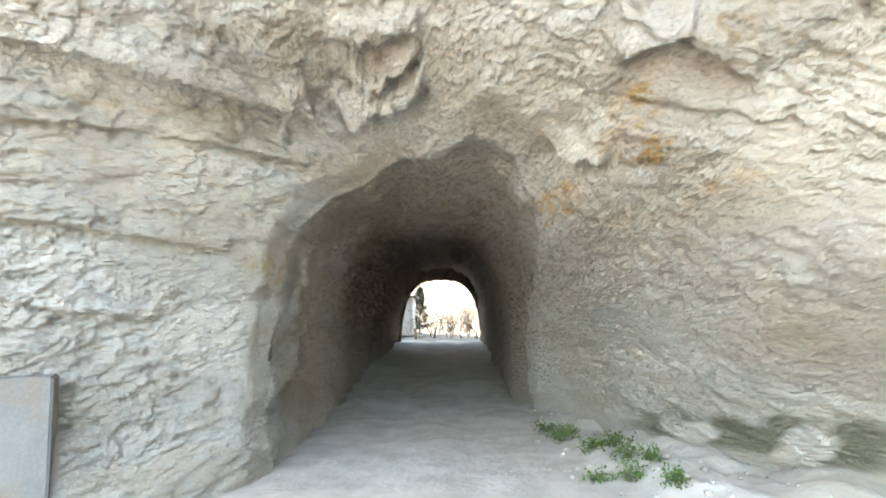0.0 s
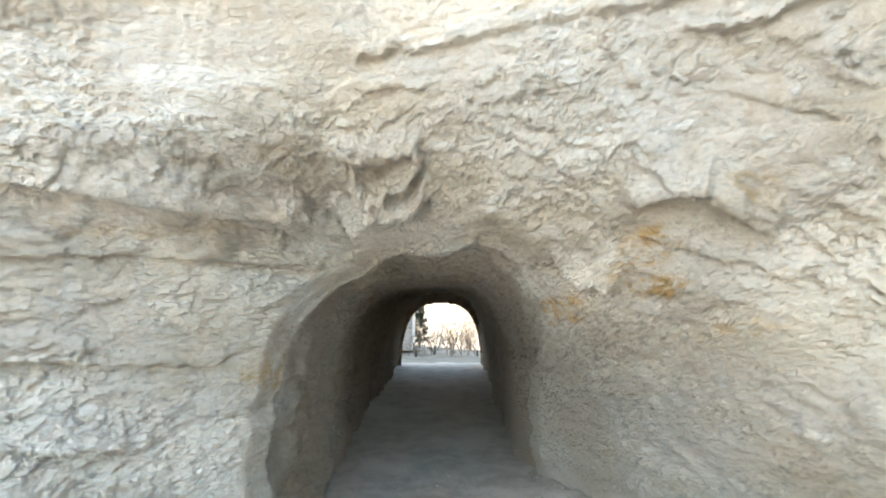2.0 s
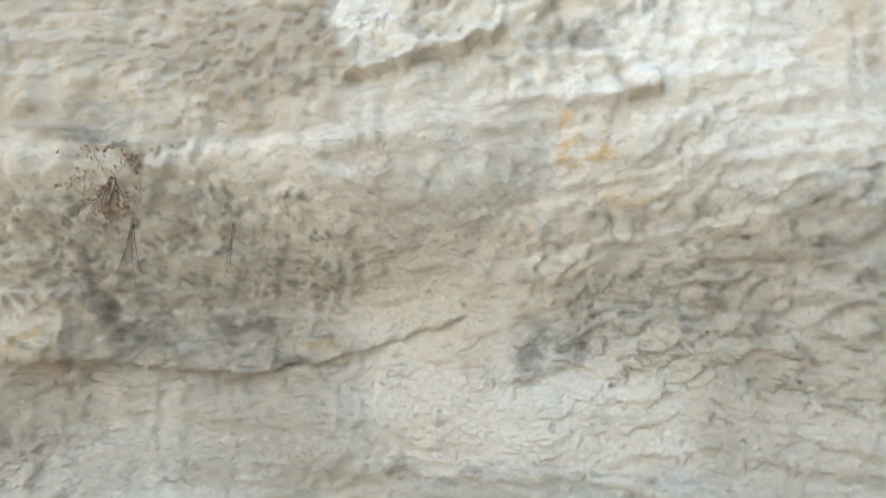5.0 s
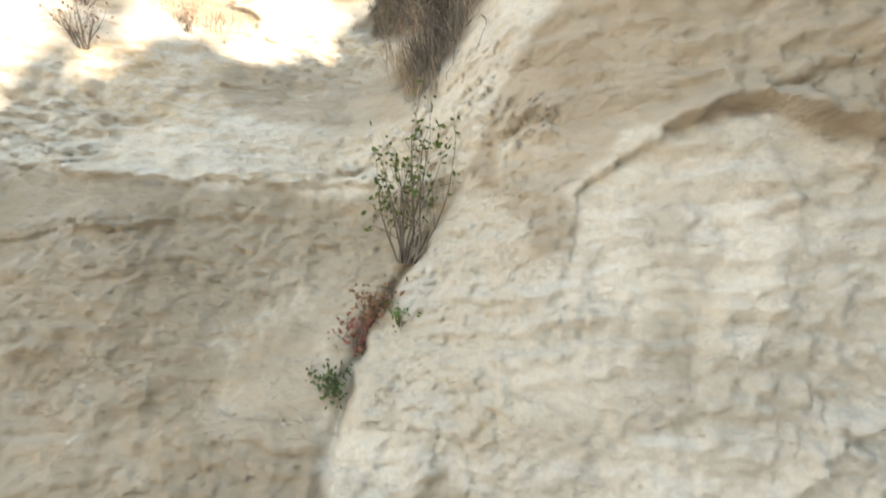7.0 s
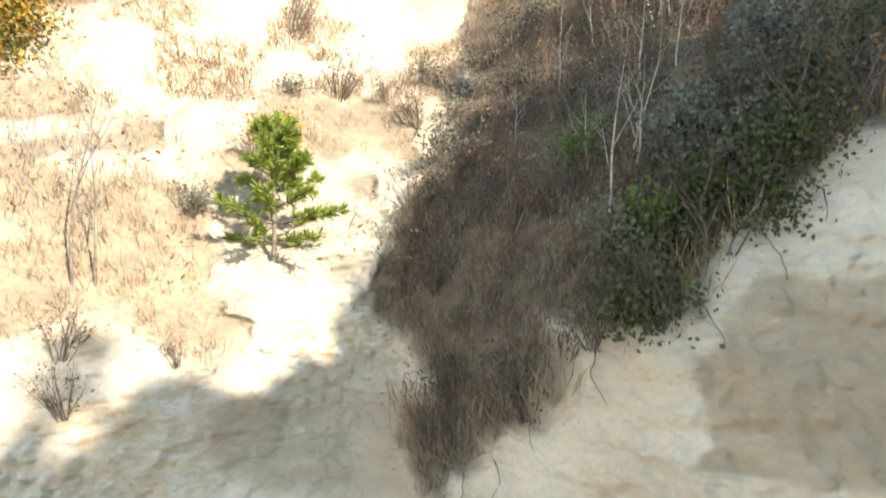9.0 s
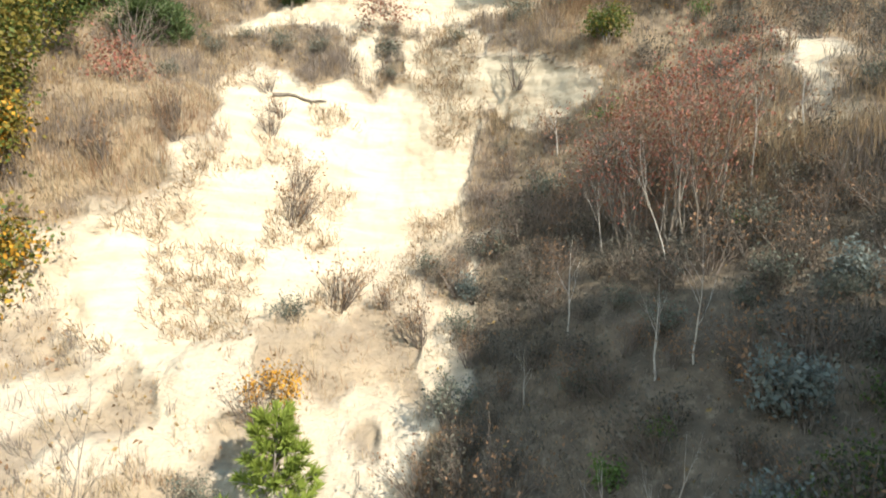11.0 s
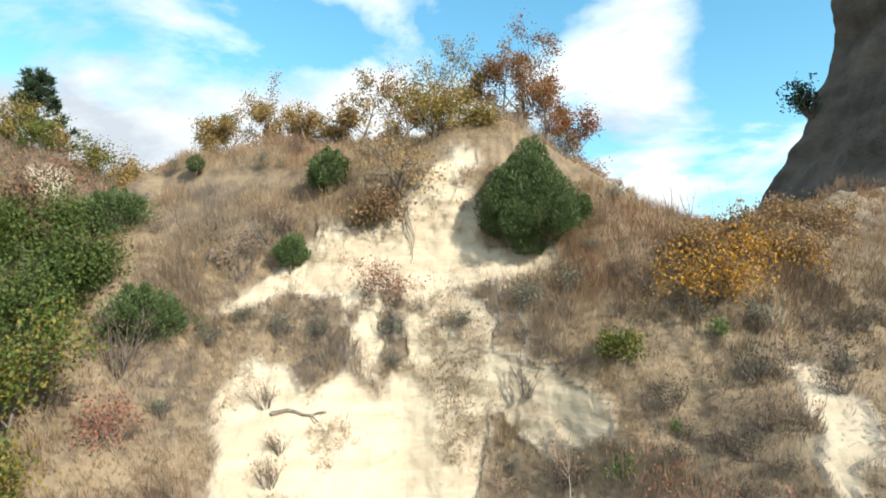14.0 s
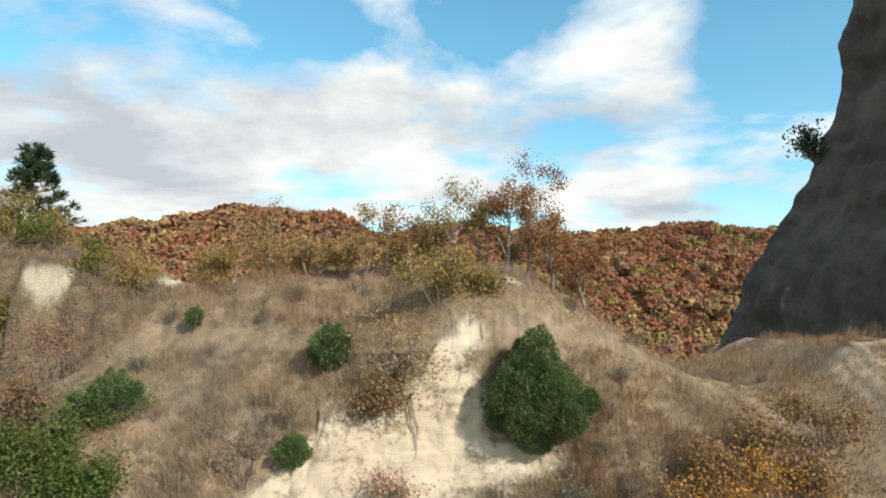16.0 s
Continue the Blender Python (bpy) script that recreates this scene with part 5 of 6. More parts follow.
rng_crest = np.random.default_rng(77)
for k in range(13):  # low golden oak scrub along the western crest
    x = -8.6 + 0.58 * k + rng_crest.uniform(-0.2, 0.2)
    leafy("oak_tree", "low spreading oak with golden brown leaves on the crest", "oak tree", on_hill(x, rng_crest.uniform(20.0, 22.0), 0.1), rng_crest.uniform(1.5, 3.1), 0.95, 2300, 0.075, [OAK_GOLD, OAK_BROWN, OLIVE] if k % 3 else [OAK_GOLD, OAK_BROWN], 300 + k, depth=3, kids=4, radius=0.055, spray=0.11, group="oaks on the crest", bare=0.2)
for x, y, h, s, mats, dens, seed, d in (
    (-1.3, 19.2, 3.3, 0.6, [OAK_RUST, OAK_GOLD], 900, 36, 3), (-0.5, 20.0, 2.6, 0.8, [OAK_BROWN, OAK_GOLD], 1900, 42, 3), (0.2, 18.6, 3.7, 0.6, [OLIVE, OAK_GOLD], 1000, 37, 3), (0.9, 20.4, 3.0, 0.8, [OAK_BROWN, OAK_GOLD], 2000, 41, 3),
    (1.7, 19.0, 4.4, 0.6, [OAK_BROWN, OAK_RUST], 1900, 38, 4), (2.5, 19.5, 4.8, 0.65, [OAK_BROWN, OAK_RUST], 2300, 39, 4), (3.3, 19.3, 4.6, 0.7, [OAK_RUST, OAK_BROWN, OAK_GOLD], 2600, 43, 4), (4.4, 19.6, 3.1, 0.9, [OAK_RUST, OAK_BROWN], 2200, 40, 3), (2.2, 21.5, 2.6, 0.9, [OAK_BROWN, OAK_GOLD], 2200, 44, 3), (4.0, 22.5, 2.6, 0.9, [OAK_BROWN, OAK_GOLD], 2200, 70, 3), (5.2, 23.5, 2.8, 0.9, [OAK_BROWN, OAK_RUST], 2200, 71, 3),
):
    leafy("oak_tree", "slender autumn oak with thinning brown leaves on the crest", "oak tree", on_hill(x, y, 0.1), h, s, int(dens * 1.7), 0.075, mats, seed, depth=d, kids=4, radius=0.045 + 0.008 * h, spray=0.13, group="oaks on the crest", bare=0.25)

leafy("oak_tree", "gnarled dry oak clinging to the sand edge", "oak tree", (-1.2, 14.95, 26.8), 2.5, 1.0, 1000, 0.075, [OAK_GOLD, OAK_GOLD, OAK_BROWN], 45, stems=2, depth=3, kids=5, radius=0.06, spray=0.24, lean=(-0.2, -0.2, 1), bare=0.1, wander=0.34, wood=BARK)
leafy("oak_shrub", "low oak with hanging brown leaves over the sand", "shrub", (-2.0, 14.8, 25.9), 1.3, 1.3, 1300, 0.08, [OAK_BROWN, GRASS_RUST], 46, stems=4, depth=2, radius=0.03, spray=0.16, lean=(0, -0.3, 0.6))
leafy("oak_shrub", "low golden oak scrub over the sand edge", "shrub", (-2.2, 15.0, 25.95), 0.75, 1.3, 800, 0.075, [OAK_GOLD, OAK_GOLD, OAK_BROWN], 46, stems=8, depth=2, radius=0.02, spray=0.16, lean=(-0.1, -0.2, 0.7), group="low oak scrub")
leafy("olive_shrub", "thin olive shrub on top of the knoll", "shrub", on_hill(-0.5, 16.6, 0.1), 2.3, 1.0, 4400, 0.08, [OLIVE, OAK_GOLD], 47, stems=6, depth=2, radius=0.025, spray=0.16)
leafy("olive_shrub", "low olive shrub beside bare sand on the knoll", "shrub", on_hill(1.0, 16.3, 0.1), 0.9, 1.2, 1600, 0.08, [OLIVE, OAK_GOLD], 72, stems=6, depth=2, radius=0.02, spray=0.14)
leafy("yellow_shrub", "wide shrub with golden yellow autumn leaves", "shrub", (5.25, 12.4, 23.65), 1.9, 1.5, 6500, 0.06, [YELLOW, OAK_GOLD, OAK_BROWN], 48, stems=13, depth=2, radius=0.016, spray=0.13, wide=0.7, bare=0.2)
leafy("yellow_shrub", "loose shrub with orange-yellow leaves", "shrub", (6.6, 12.8, 24.2), 1.5, 1.2, 2600, 0.065, [YELLOW, OAK_GOLD, OAK_BROWN], 49, stems=7, depth=2, radius=0.014, spray=0.17, wide=0.7)
for x, z, h, n, seed in ((3.2, 18.3, 3.7, 1800, 50), (2.85, 18.2, 3.2, 1200, 51), (3.5, 18.4, 3.5, 1500, 150), (3.85, 18.6, 2.9, 900, 151), (2.5, 18.3, 2.6, 700, 152), (3.3, 18.2, 1.9, 500, 153), (2.8, 18.1, 1.7, 400, 154), (3.7, 18.3, 2.1, 500, 155), (3.05, 18.6, 2.3, 500, 156)):
    leafy("red_shrub", "tall thin-stemmed shrub with dull red autumn leaves", "shrub", on_wall(x, z, -0.05), h, 0.32, int(n * 0.85), 0.046, [RED, RED, OAK_RUST, GRASS_RUST], seed, stems=5, depth=3, kids=4, radius=0.018, spray=0.11, bare=0.1, lean=(0, -0.12, 1), group="red shrubs")
leafy("red_shrub", "low shrub with dark red leaves on the west slope", "shrub", (-5.9, 10.7, 21.2), 1.3, 0.9, 900, 0.06, [RED, GRASS_RUST], 73, stems=7, depth=2, radius=0.014, spray=0.12)
leafy("red_shrub", "dark red shrub among grass on the west slope", "shrub", (-11.0, 16.4, 26.6), 2.2, 0.9, 1500, 0.07, [GRASS_RUST, SCRUB_LEAF, RED], 74, stems=8, depth=2, radius=0.018, spray=0.18)
leafy("green_shrub", "small bright green shrub on the dry slope", "shrub", (3.2, 11.75, 22.6), 1.0, 0.9, 1900, 0.06, [GREEN, OLIVE], 52, stems=7, depth=2, radius=0.012, spray=0.09)
leafy("creeping_vine", "arching vine with dull red leaves on bare sand", "vine", (-1.5, 13.75, 24.3), 1.1, 1.3, 900, 0.06, [RED, GRASS_RUST], 53, stems=9, depth=2, radius=0.012, spray=0.12, wander=0.3, lift=-0.16)
for x, z, h, mats, seed in ((-8.6, 22.6, 2.9, [DARK_GREEN, GREEN], 54), (-7.6, 21.4, 2.6, [GREEN, OLIVE], 55), (-9.4, 24.3, 2.6, [GREEN, DARK_GREEN], 56), (-7.0, 18.9, 1.9, [OLIVE, YELLOW, GREEN], 57), (-6.8, 17.3, 1.6, [OLIVE, YELLOW, GREEN], 58), (-10.6, 25.3, 2.2, [GRASS_RUST, SCRUB_LEAF], 59), (-9.6, 21.0, 3.0, [DARK_GREEN, GREEN], 60), (-8.0, 23.8, 2.2, [DARK_GREEN, GREEN], 75), (-7.2, 19.9, 2.4, [OLIVE, GREEN], 76), (-11.8, 24.0, 3.2, [DARK_GREEN, GREEN], 78)):
    leafy("leafy_tree", "dense dark green young tree on the west slope" if DARK_GREEN in mats else "young tree with yellow-green leaves on the west slope", "tree", on_wall(x, z, 0.05), h, 0.85, 5600, 0.08, mats, seed, stems=2, depth=3, kids=4, radius=0.05, spray=0.2, lean=(0, -0.2, 1), group="trees on the west slope", bare=0.15)

pine("pine_tree", "young bright green pine on the sunlit sand slope", (-2.0, 7.0, 14.55), 1.5, 1.4, 8, PINE, 61, tufts=9, needle=0.14, clear=0.03, droop=0.2)
leafy("birch_sapling", "thin sapling with yellow leaves", "sapling", on_wall(-2.05, 15.5, 0.1), 1.25, 0.35, 700, 0.05, [YELLOW, OAK_GOLD], 62, depth=2, radius=0.012, spray=0.07)
for x, z, h, seed in ((-3.66, 14.15, 2.0, 63), (-3.5, 14.12, 1.7, 64)):
    leafy("bare_tree", "leafless pale thin tree on the sandy slope", "tree", on_wall(x, z, -0.05), h * 1.45, 0.6, 0, 0.1, [OAK_BROWN], seed, depth=3, kids=5, radius=0.02, bare=0.4, wander=0.05, lean=(0, -0.05, 1), group="bare trees")
for x, z, h, seed in ((1.25, 15.1, 1.2, 81), (1.4, 14.7, 1.3, 82), (1.57, 16.8, 2.2, 83), (3.0, 17.6, 2.4, 84), (2.1, 20.2, 1.6, 85), (0.84, 18.1, 1.0, 86), (2.2, 16.4, 1.5, 87), (2.9, 18.6, 2.6, 88), (4.4, 18.9, 2.6, 89), (5.2, 19.6, 2.0, 90), (2.4, 18.0, 1.6, 91), (0.9, 16.0, 1.2, 92), (1.15, 14.4, 2.0, 93), (1.45, 14.95, 1.6, 95), (2.6, 16.6, 1.8, 96)):
    leafy("bare_sapling", "thin leafless sapling in the scrub", "sapling", on_wall(x, z), h, 0.5, 0, 0.1, [OAK_BROWN], seed, depth=2, kids=4, wood=PALE_BARK, radius=0.016, bare=0.4, wander=0.08, lean=(0, -0.15, 1), group="bare saplings")


for x, y, h, seed in ((6.4, 17.2, 1.7, 181), (7.2, 17.8, 2.0, 182), (7.9, 17.0, 1.6, 183), (8.4, 18.2, 1.9, 184), (9.0, 17.4, 1.5, 185)):
    leafy("bare_sapling", "thin leafless sapling on the saddle", "sapling", on_hill(x, y), h, 0.7, 0, 0.1, [OAK_BROWN], seed, stems=2, depth=3, kids=3, radius=0.016, bare=0.3, wander=0.1, group="bare saplings")
for x, z, h, n, seed in ((-4.8, 25.0, 0.9, 1300, 196), (-5.4, 24.7, 0.8, 1000, 197), (-4.2, 25.6, 0.8, 900, 198), (-5.9, 25.4, 0.7, 800, 199)):
    leafy("oak_shrub", "low brown oak scrub in dry grass", "shrub", on_wall(x, z), h, 1.2, n // 3, 0.065, [GRASS_GREY, GRASS_RUST, OAK_BROWN], seed, stems=9, depth=2, radius=0.016, spray=0.13, group="low oak scrub")
for x, y, z, h, n, seed in ((5.4, 12.9, 24.75, 1.0, 1500, 191), (6.6, 13.3, 25.1, 1.1, 1700, 192), (7.5, 12.8, 24.5, 1.2, 1800, 193), (8.7, 13.8, 25.3, 1.1, 1500, 194), (8.0, 14.4, 25.7, 0.9, 1200, 195)):
    leafy("brown_shrub", "low loose shrub with orange-brown leaves", "shrub", (x, y, z), h, 1.2, n, 0.075, [OAK_BROWN, OAK_GOLD, GRASS_RUST], seed, stems=8, depth=2, radius=0.014, spray=0.14, group="brown shrubs")


# ---- dry shrubs over the slope ----
def hang(kinds, places, seed):
    """Puts copies of a few shrubs at places on the slope, each turned and sized a little differently."""
    rng = np.random.default_rng(seed)
    for k, (x, z) in enumerate(places):
        src = kinds[rng.integers(0, len(kinds))] if k >= len(kinds) else None
        at = on_wall(x, z)
        m = pose(*at, -18, 0, rng.uniform(0, 360)) @ Matrix.Scale(rng.uniform(0.7, 1.25), 4)
        if src is None:
            kinds[k].matrix_basis = m
        else:
            copy_thing(src, m)


def shrub_places(n, seed, x0, x1, z0, z1, least=0.5):
    rng = np.random.default_rng(seed)
    out = []
    while len(out) < n:
        x, z = rng.uniform(x0, x1), rng.uniform(z0, z1)
        if cover(np.array([x]), np.array([z]))[1][0] > least and z < 27 and x < 2.2 + (z - 12.5) * 1.1 and all(math.hypot(x - a, z - b) > 0.3 for a, b in out):
            out.append((x, z))
    return out


sages = [twiggy("sage_shrub", "grey-green sage shrub in dry grass", "shrub", (0, 0, 0), 0.5, 0.7, 16, SAGE, 400 + k, leaves=700, leaf=0.05, group="sage shrubs", spray=0.05) for k in range(3)]
hang(sages, [(1.98, 14.95), (1.96, 14.8), (-3.03, 14.95), (0.8, 18.0), (2.6, 16.9), (3.4, 17.2), (4.5, 17.3), (-5.5, 21.7), (-3.05, 23.05), (0.15, 23.3), (1.65, 23.65), (-1.4, 23.0), (2.57, 24.0), (-4.7, 23.4), (-7.0, 23.6)] + shrub_places(22, 3, -9, 9, 16, 27) + shrub_places(18, 7, -0.5, 7, 13.0, 20), 31)
browns = [twiggy("dry_shrub", "brown leafless dry shrub on the slope", "shrub", (0, 0, 0), 0.55, 0.7, 20, GRASS_RUST, 410 + k, leaves=160, leaf=0.04, group="dry shrubs") for k in range(3)]
hang(browns, [(-3.79, 21.75), (-3.35, 21.0), (-2.75, 19.3), (-2.65, 18.65), (-3.4, 20.5), (-1.7, 17.2), (-1.0, 17.2), (-2.63, 13.3), (-3.4, 12.9), (-3.5, 13.4), (2.0, 20.3)] + shrub_places(50, 4, -9, 9, 13.5, 26.5) + shrub_places(60, 8, -0.6, 7.5, 12.6, 20.5), 32)
greens = [twiggy("green_weed_bush", "small green leafy bush in the scrub", "bush", (0, 0, 0), 0.4, 0.5, 10, WEED, 420 + k, leaves=420, leaf=0.055, group="green bushes") for k in range(2)]
hang(greens, [(1.31, 14.2), (1.38, 15.45), (1.23, 15.1), (4.1, 18.3), (2.0, 15.9), (3.9, 21.4), (5.0, 23.0), (3.0, 20.6)], 33)
twig_bushes = [twiggy("grey_twig_bush", "grey lichened dead twig bush", "bush", (0, 0, 0), 0.9, 1.0, 14, SAGE, 430 + k, wood=BARK if k else TWIG, radius=0.012, group="dead bushes") for k in range(2)]
hang(twig_bushes, [(-4.9, 24.4), (-4.6, 25.3), (-6.6, 22.4), (1.5, 21.9)], 34)
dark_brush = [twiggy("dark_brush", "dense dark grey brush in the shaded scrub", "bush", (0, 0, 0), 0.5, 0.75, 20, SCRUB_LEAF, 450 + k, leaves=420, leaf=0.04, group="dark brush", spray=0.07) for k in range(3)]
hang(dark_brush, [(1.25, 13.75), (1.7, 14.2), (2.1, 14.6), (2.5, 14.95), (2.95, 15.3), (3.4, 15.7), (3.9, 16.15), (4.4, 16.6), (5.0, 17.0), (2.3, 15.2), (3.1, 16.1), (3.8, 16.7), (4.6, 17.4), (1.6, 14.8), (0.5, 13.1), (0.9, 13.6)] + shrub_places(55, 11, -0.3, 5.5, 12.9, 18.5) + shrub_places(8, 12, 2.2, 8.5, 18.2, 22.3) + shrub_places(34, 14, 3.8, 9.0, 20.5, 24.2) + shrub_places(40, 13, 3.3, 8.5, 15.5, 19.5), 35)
pale_sages = [twiggy("sage_shrub", "pale blue-grey sage shrub among dark brush", "shrub", (0, 0, 0), 0.42, 0.6, 18, SAGE_PALE, 460 + k, leaves=900, leaf=0.055, group="sage shrubs", spray=0.05) for k in range(2)]
hang(pale_sages, [(1.72, 14.9), (1.9, 14.98), (3.05, 16.2), (3.3, 16.3), (4.6, 17.4), (2.45, 15.5), (0.35, 17.3)], 37)
for x, z, h, seed in ((1.72, 14.5, 0.5, 471), (2.2, 14.78, 0.55, 472), (1.95, 14.5, 0.4, 473), (2.45, 15.05, 0.5, 474), (2.7, 15.5, 0.6, 475), (1.45, 14.2, 0.4, 476), (2.3, 15.35, 0.5, 477), (3.2, 15.75, 0.6, 478), (3.9, 16.2, 0.6, 479), (1.15, 13.8, 0.4, 480)):
    leafy("evergreen_bush", "dense dark evergreen bush at the rock edge", "bush", on_wall(x, z), h, 1.4, 1700, 0.042, [DARK_GREEN, SCRUB_LEAF, SCRUB_LEAF], seed, stems=7, depth=2, radius=0.012, spray=0.12, lean=(0, -0.4, 0.8), group="evergreen bushes")

rng_hill = np.random.default_rng(36)
for k in range(60):  # dry shrubs and sage over the hill top
    x, y = rng_hill.uniform(-12, 9.5), rng_hill.uniform(16.2, 20.5)
    if y > float(wall(np.array([x]), np.array([27.3]))[0]) + 0.4 and not -0.3 < x < 2.6:
        copy_thing((browns + sages + dark_brush)[rng_hill.integers(0, 9)], pose(*on_hill(x, y), 0, 0, rng_hill.uniform(0, 360)) @ Matrix.Scale(rng_hill.uniform(0.6, 1.1), 4))

# ---- plants of the cleft and the lower face ----
twiggy("cleft_shrub", "young green shrub rooted in the rock cleft", "shrub", on_wall(-0.30, 10.85, 0.0), 1.0, 0.8, 16, GREEN, 440, leaves=420, leaf=0.05, lean=(0.05, -0.25, 1), radius=0.010)
twiggy("cleft_weed", "small dark green weed in the rock cleft", "weed", on_wall(-0.80, 9.85, 0.03), 0.22, 0.3, 8, JUNIPER, 441, leaves=160, leaf=0.05, lean=(0, -0.5, 0.6))
twiggy("cleft_weed", "reddish dry plant in the rock cleft", "weed", on_wall(-0.60, 10.1, 0.05), 0.35, 0.45, 16, RED, 442, leaves=320, leaf=0.05, lean=(0.1, -0.5, 0.5))
twiggy("cleft_weed", "reddish dry plant in the rock cleft", "weed", on_wall(-0.50, 10.35, 0.05), 0.3, 0.35, 12, GRASS_RUST, 443, leaves=220, leaf=0.05, lean=(0.2, -0.5, 0.5))
twiggy("cleft_weed", "small green weed on the rock face", "weed", on_wall(-0.30, 10.35, 0.02), 0.15, 0.15, 5, WEED, 444, leaves=60, leaf=0.04, lean=(0, -0.6, 0.5))
for x, z, seed in ((-2.41, 8.5, 445), (-2.08, 8.5, 446), (-2.22, 8.2, 447)):
    twiggy("hanging_dead_plant", "dark red dead plant hanging on the face", "dead plant", on_wall(x, z, 0.04), 0.34, 0.20, 8, GRASS_RUST, seed, leaves=150, leaf=0.035, radius=0.006, spray=0.015, lean=(0, -0.25, -1), group="hanging dead plants")
for x, z, seed in ((-2.16, 7.9, 448), (-1.48, 7.95, 449)):
    twiggy("hanging_dead_plant", "thin grey dead roots hanging on the face", "dead plant", on_wall(x, z, 0.03), 0.45, 0.10, 4, SAGE, seed, radius=0.004, lean=(0, -0.05, -1), group="hanging dead plants")


def root_strand(x, z, long, seed, thick=0.012):
    """A root that hangs down the face from the edge of the turf."""
    rng = np.random.default_rng(seed)
    zs = np.linspace(z, z - long, 9)
    xs = x + 0.07 * long * np.sin(np.linspace(0, 5, 9) + seed) + np.cumsum(rng.normal(size=9) * 0.008)
    ys = wall(xs, zs) - 0.03 - 0.05 * rng.uniform(0, 1, 9)
    heap = Heap()
    heap.tube(np.stack([xs, ys, zs], -1), np.linspace(thick, thick * 0.3, 9) * 0.6, 5)
    ob = heap.mesh("hanging_root", [BARK])
    tagged(ob, "thin dark root hanging over bare sand", "root", "hanging roots")


for k, (x, z, long, thick) in enumerate(((-1.05, 26.3, 1.5, 0.035), (-1.0, 26.2, 1.2, 0.025), (0.1, 27.2, 0.9, 0.018), (-3.2, 25.8, 0.7, 0.02), (-2.6, 25.6, 0.5, 0.015), (0.35, 27.4, 0.7, 0.015), (-0.35, 14.7, 0.7, 0.016), (-0.55, 14.3, 0.6, 0.014), (-0.15, 13.5, 0.4, 0.012),
                                             (0.3, 12.75, 0.35, 0.010), (0.55, 13.25, 0.35, 0.012), (0.9, 13.65, 0.4, 0.012), (1.5, 13.95, 0.35, 0.012), (1.95, 14.4, 0.4, 0.014), (2.3, 14.8, 0.45, 0.014), (0.1, 12.6, 0.3, 0.010), (-1.2, 15.2, 0.5, 0.012), (2.0, 24.9, 0.5, 0.012))):
    root_strand(x, z, long, 500 + k, thick)


def fallen_branch():
    xs = np.linspace(-3.65, -2.6, 8)
    zs = 21.68 - 0.10 * (xs + 3.65) + 0.04 * np.sin(xs * 9)
    ys = wall(xs, zs) - 0.05
    heap = Heap()
    heap.tube(np.stack([xs, ys, zs], -1), np.linspace(0.045, 0.018, 8), 7)
    heap.tube(np.array([(xs[5], ys[5], zs[5]), (xs[5] + 0.2, ys[5] - 0.15, zs[5] - 0.12)]), (0.018, 0.006), 5)
    tagged(heap.mesh("fallen_branch", [BARK]), "dark fallen branch lying on the bare sand", "branch")


fallen_branch()


# ---- by the road: weeds and stones ----
def on_road(x, y):
    return (x, y, float(ground_height(np.array([x]), np.array([y]))[0]) - 0.01)


for k, (x, y, w, h) in enumerate(((1.95, 10.4, 0.45, 0.2), (2.05, 9.5, 0.55, 0.25), (2.6, 8.7, 0.4, 0.22), (2.5, 7.8, 0.5, 0.25), (2.4, 6.9, 0.35, 0.16), (2.05, 7.1, 0.3, 0.12), (2.25, 8.3, 0.35, 0.18), (2.7, 6.4, 0.3, 0.12), (2.8, 7.6, 0.3, 0.15), (2.2, 9.9, 0.4, 0.2))):
    twiggy("roadside_weed", "low bright green weed on the dusty verge", "weed", on_road(x, y), h, w, 12, WEED, 520 + k, leaves=260, leaf=0.05, group="roadside weeds", spray=0.05)


def concrete_slab():
    """A smooth slab set against the foot of the cliff, stained with rust."""
    m, n, l, b = shader("smooth_concrete", 0.75, 0.3)
    col = mix(n, l, band(n, l, tex(n, l, 1.6, 5), 0.35, 0.65), (0.21, 0.205, 0.19), (0.17, 0.168, 0.158))
    col = mix(n, l, band(n, l, tex(n, l, 1.3, 4, (1, 1, 0.7)), 0.52, 0.66, 0.7), col, (0.21, 0.15, 0.095))
    col = mix(n, l, band(n, l, tex(n, l, 30, 6), 0.4, 0.7, 0.25), col, (0.30, 0.28, 0.25))
    l.new(col, b.inputs["Base Color"])
    bump(n, l, b, ((tex(n, l, 24, 6), 0.5, 0.01),))
    bm = bmesh.new()
    bmesh.ops.create_cube(bm, size=1, matrix=Matrix.Diagonal((2.6, 0.7, 1.6, 1)))
    bmesh.ops.bevel(bm, geom=bm.edges[:], offset=0.02, segments=2, affect="EDGES")
    ob = part("concrete_slab", bm, m)
    way = math.atan2(1.15, 2.3)
    ob.matrix_basis = Matrix.Translation((-3.50, 5.34, 0.60)) @ Matrix.Rotation(way, 4, "Z") @ Matrix.Rotation(radians(-1.5), 4, "Y") @ Matrix.Translation((-1.3, 0.35, 0))
    tagged(ob, "smooth grey concrete slab with rust stains against the cliff", "concrete slab")


concrete_slab()


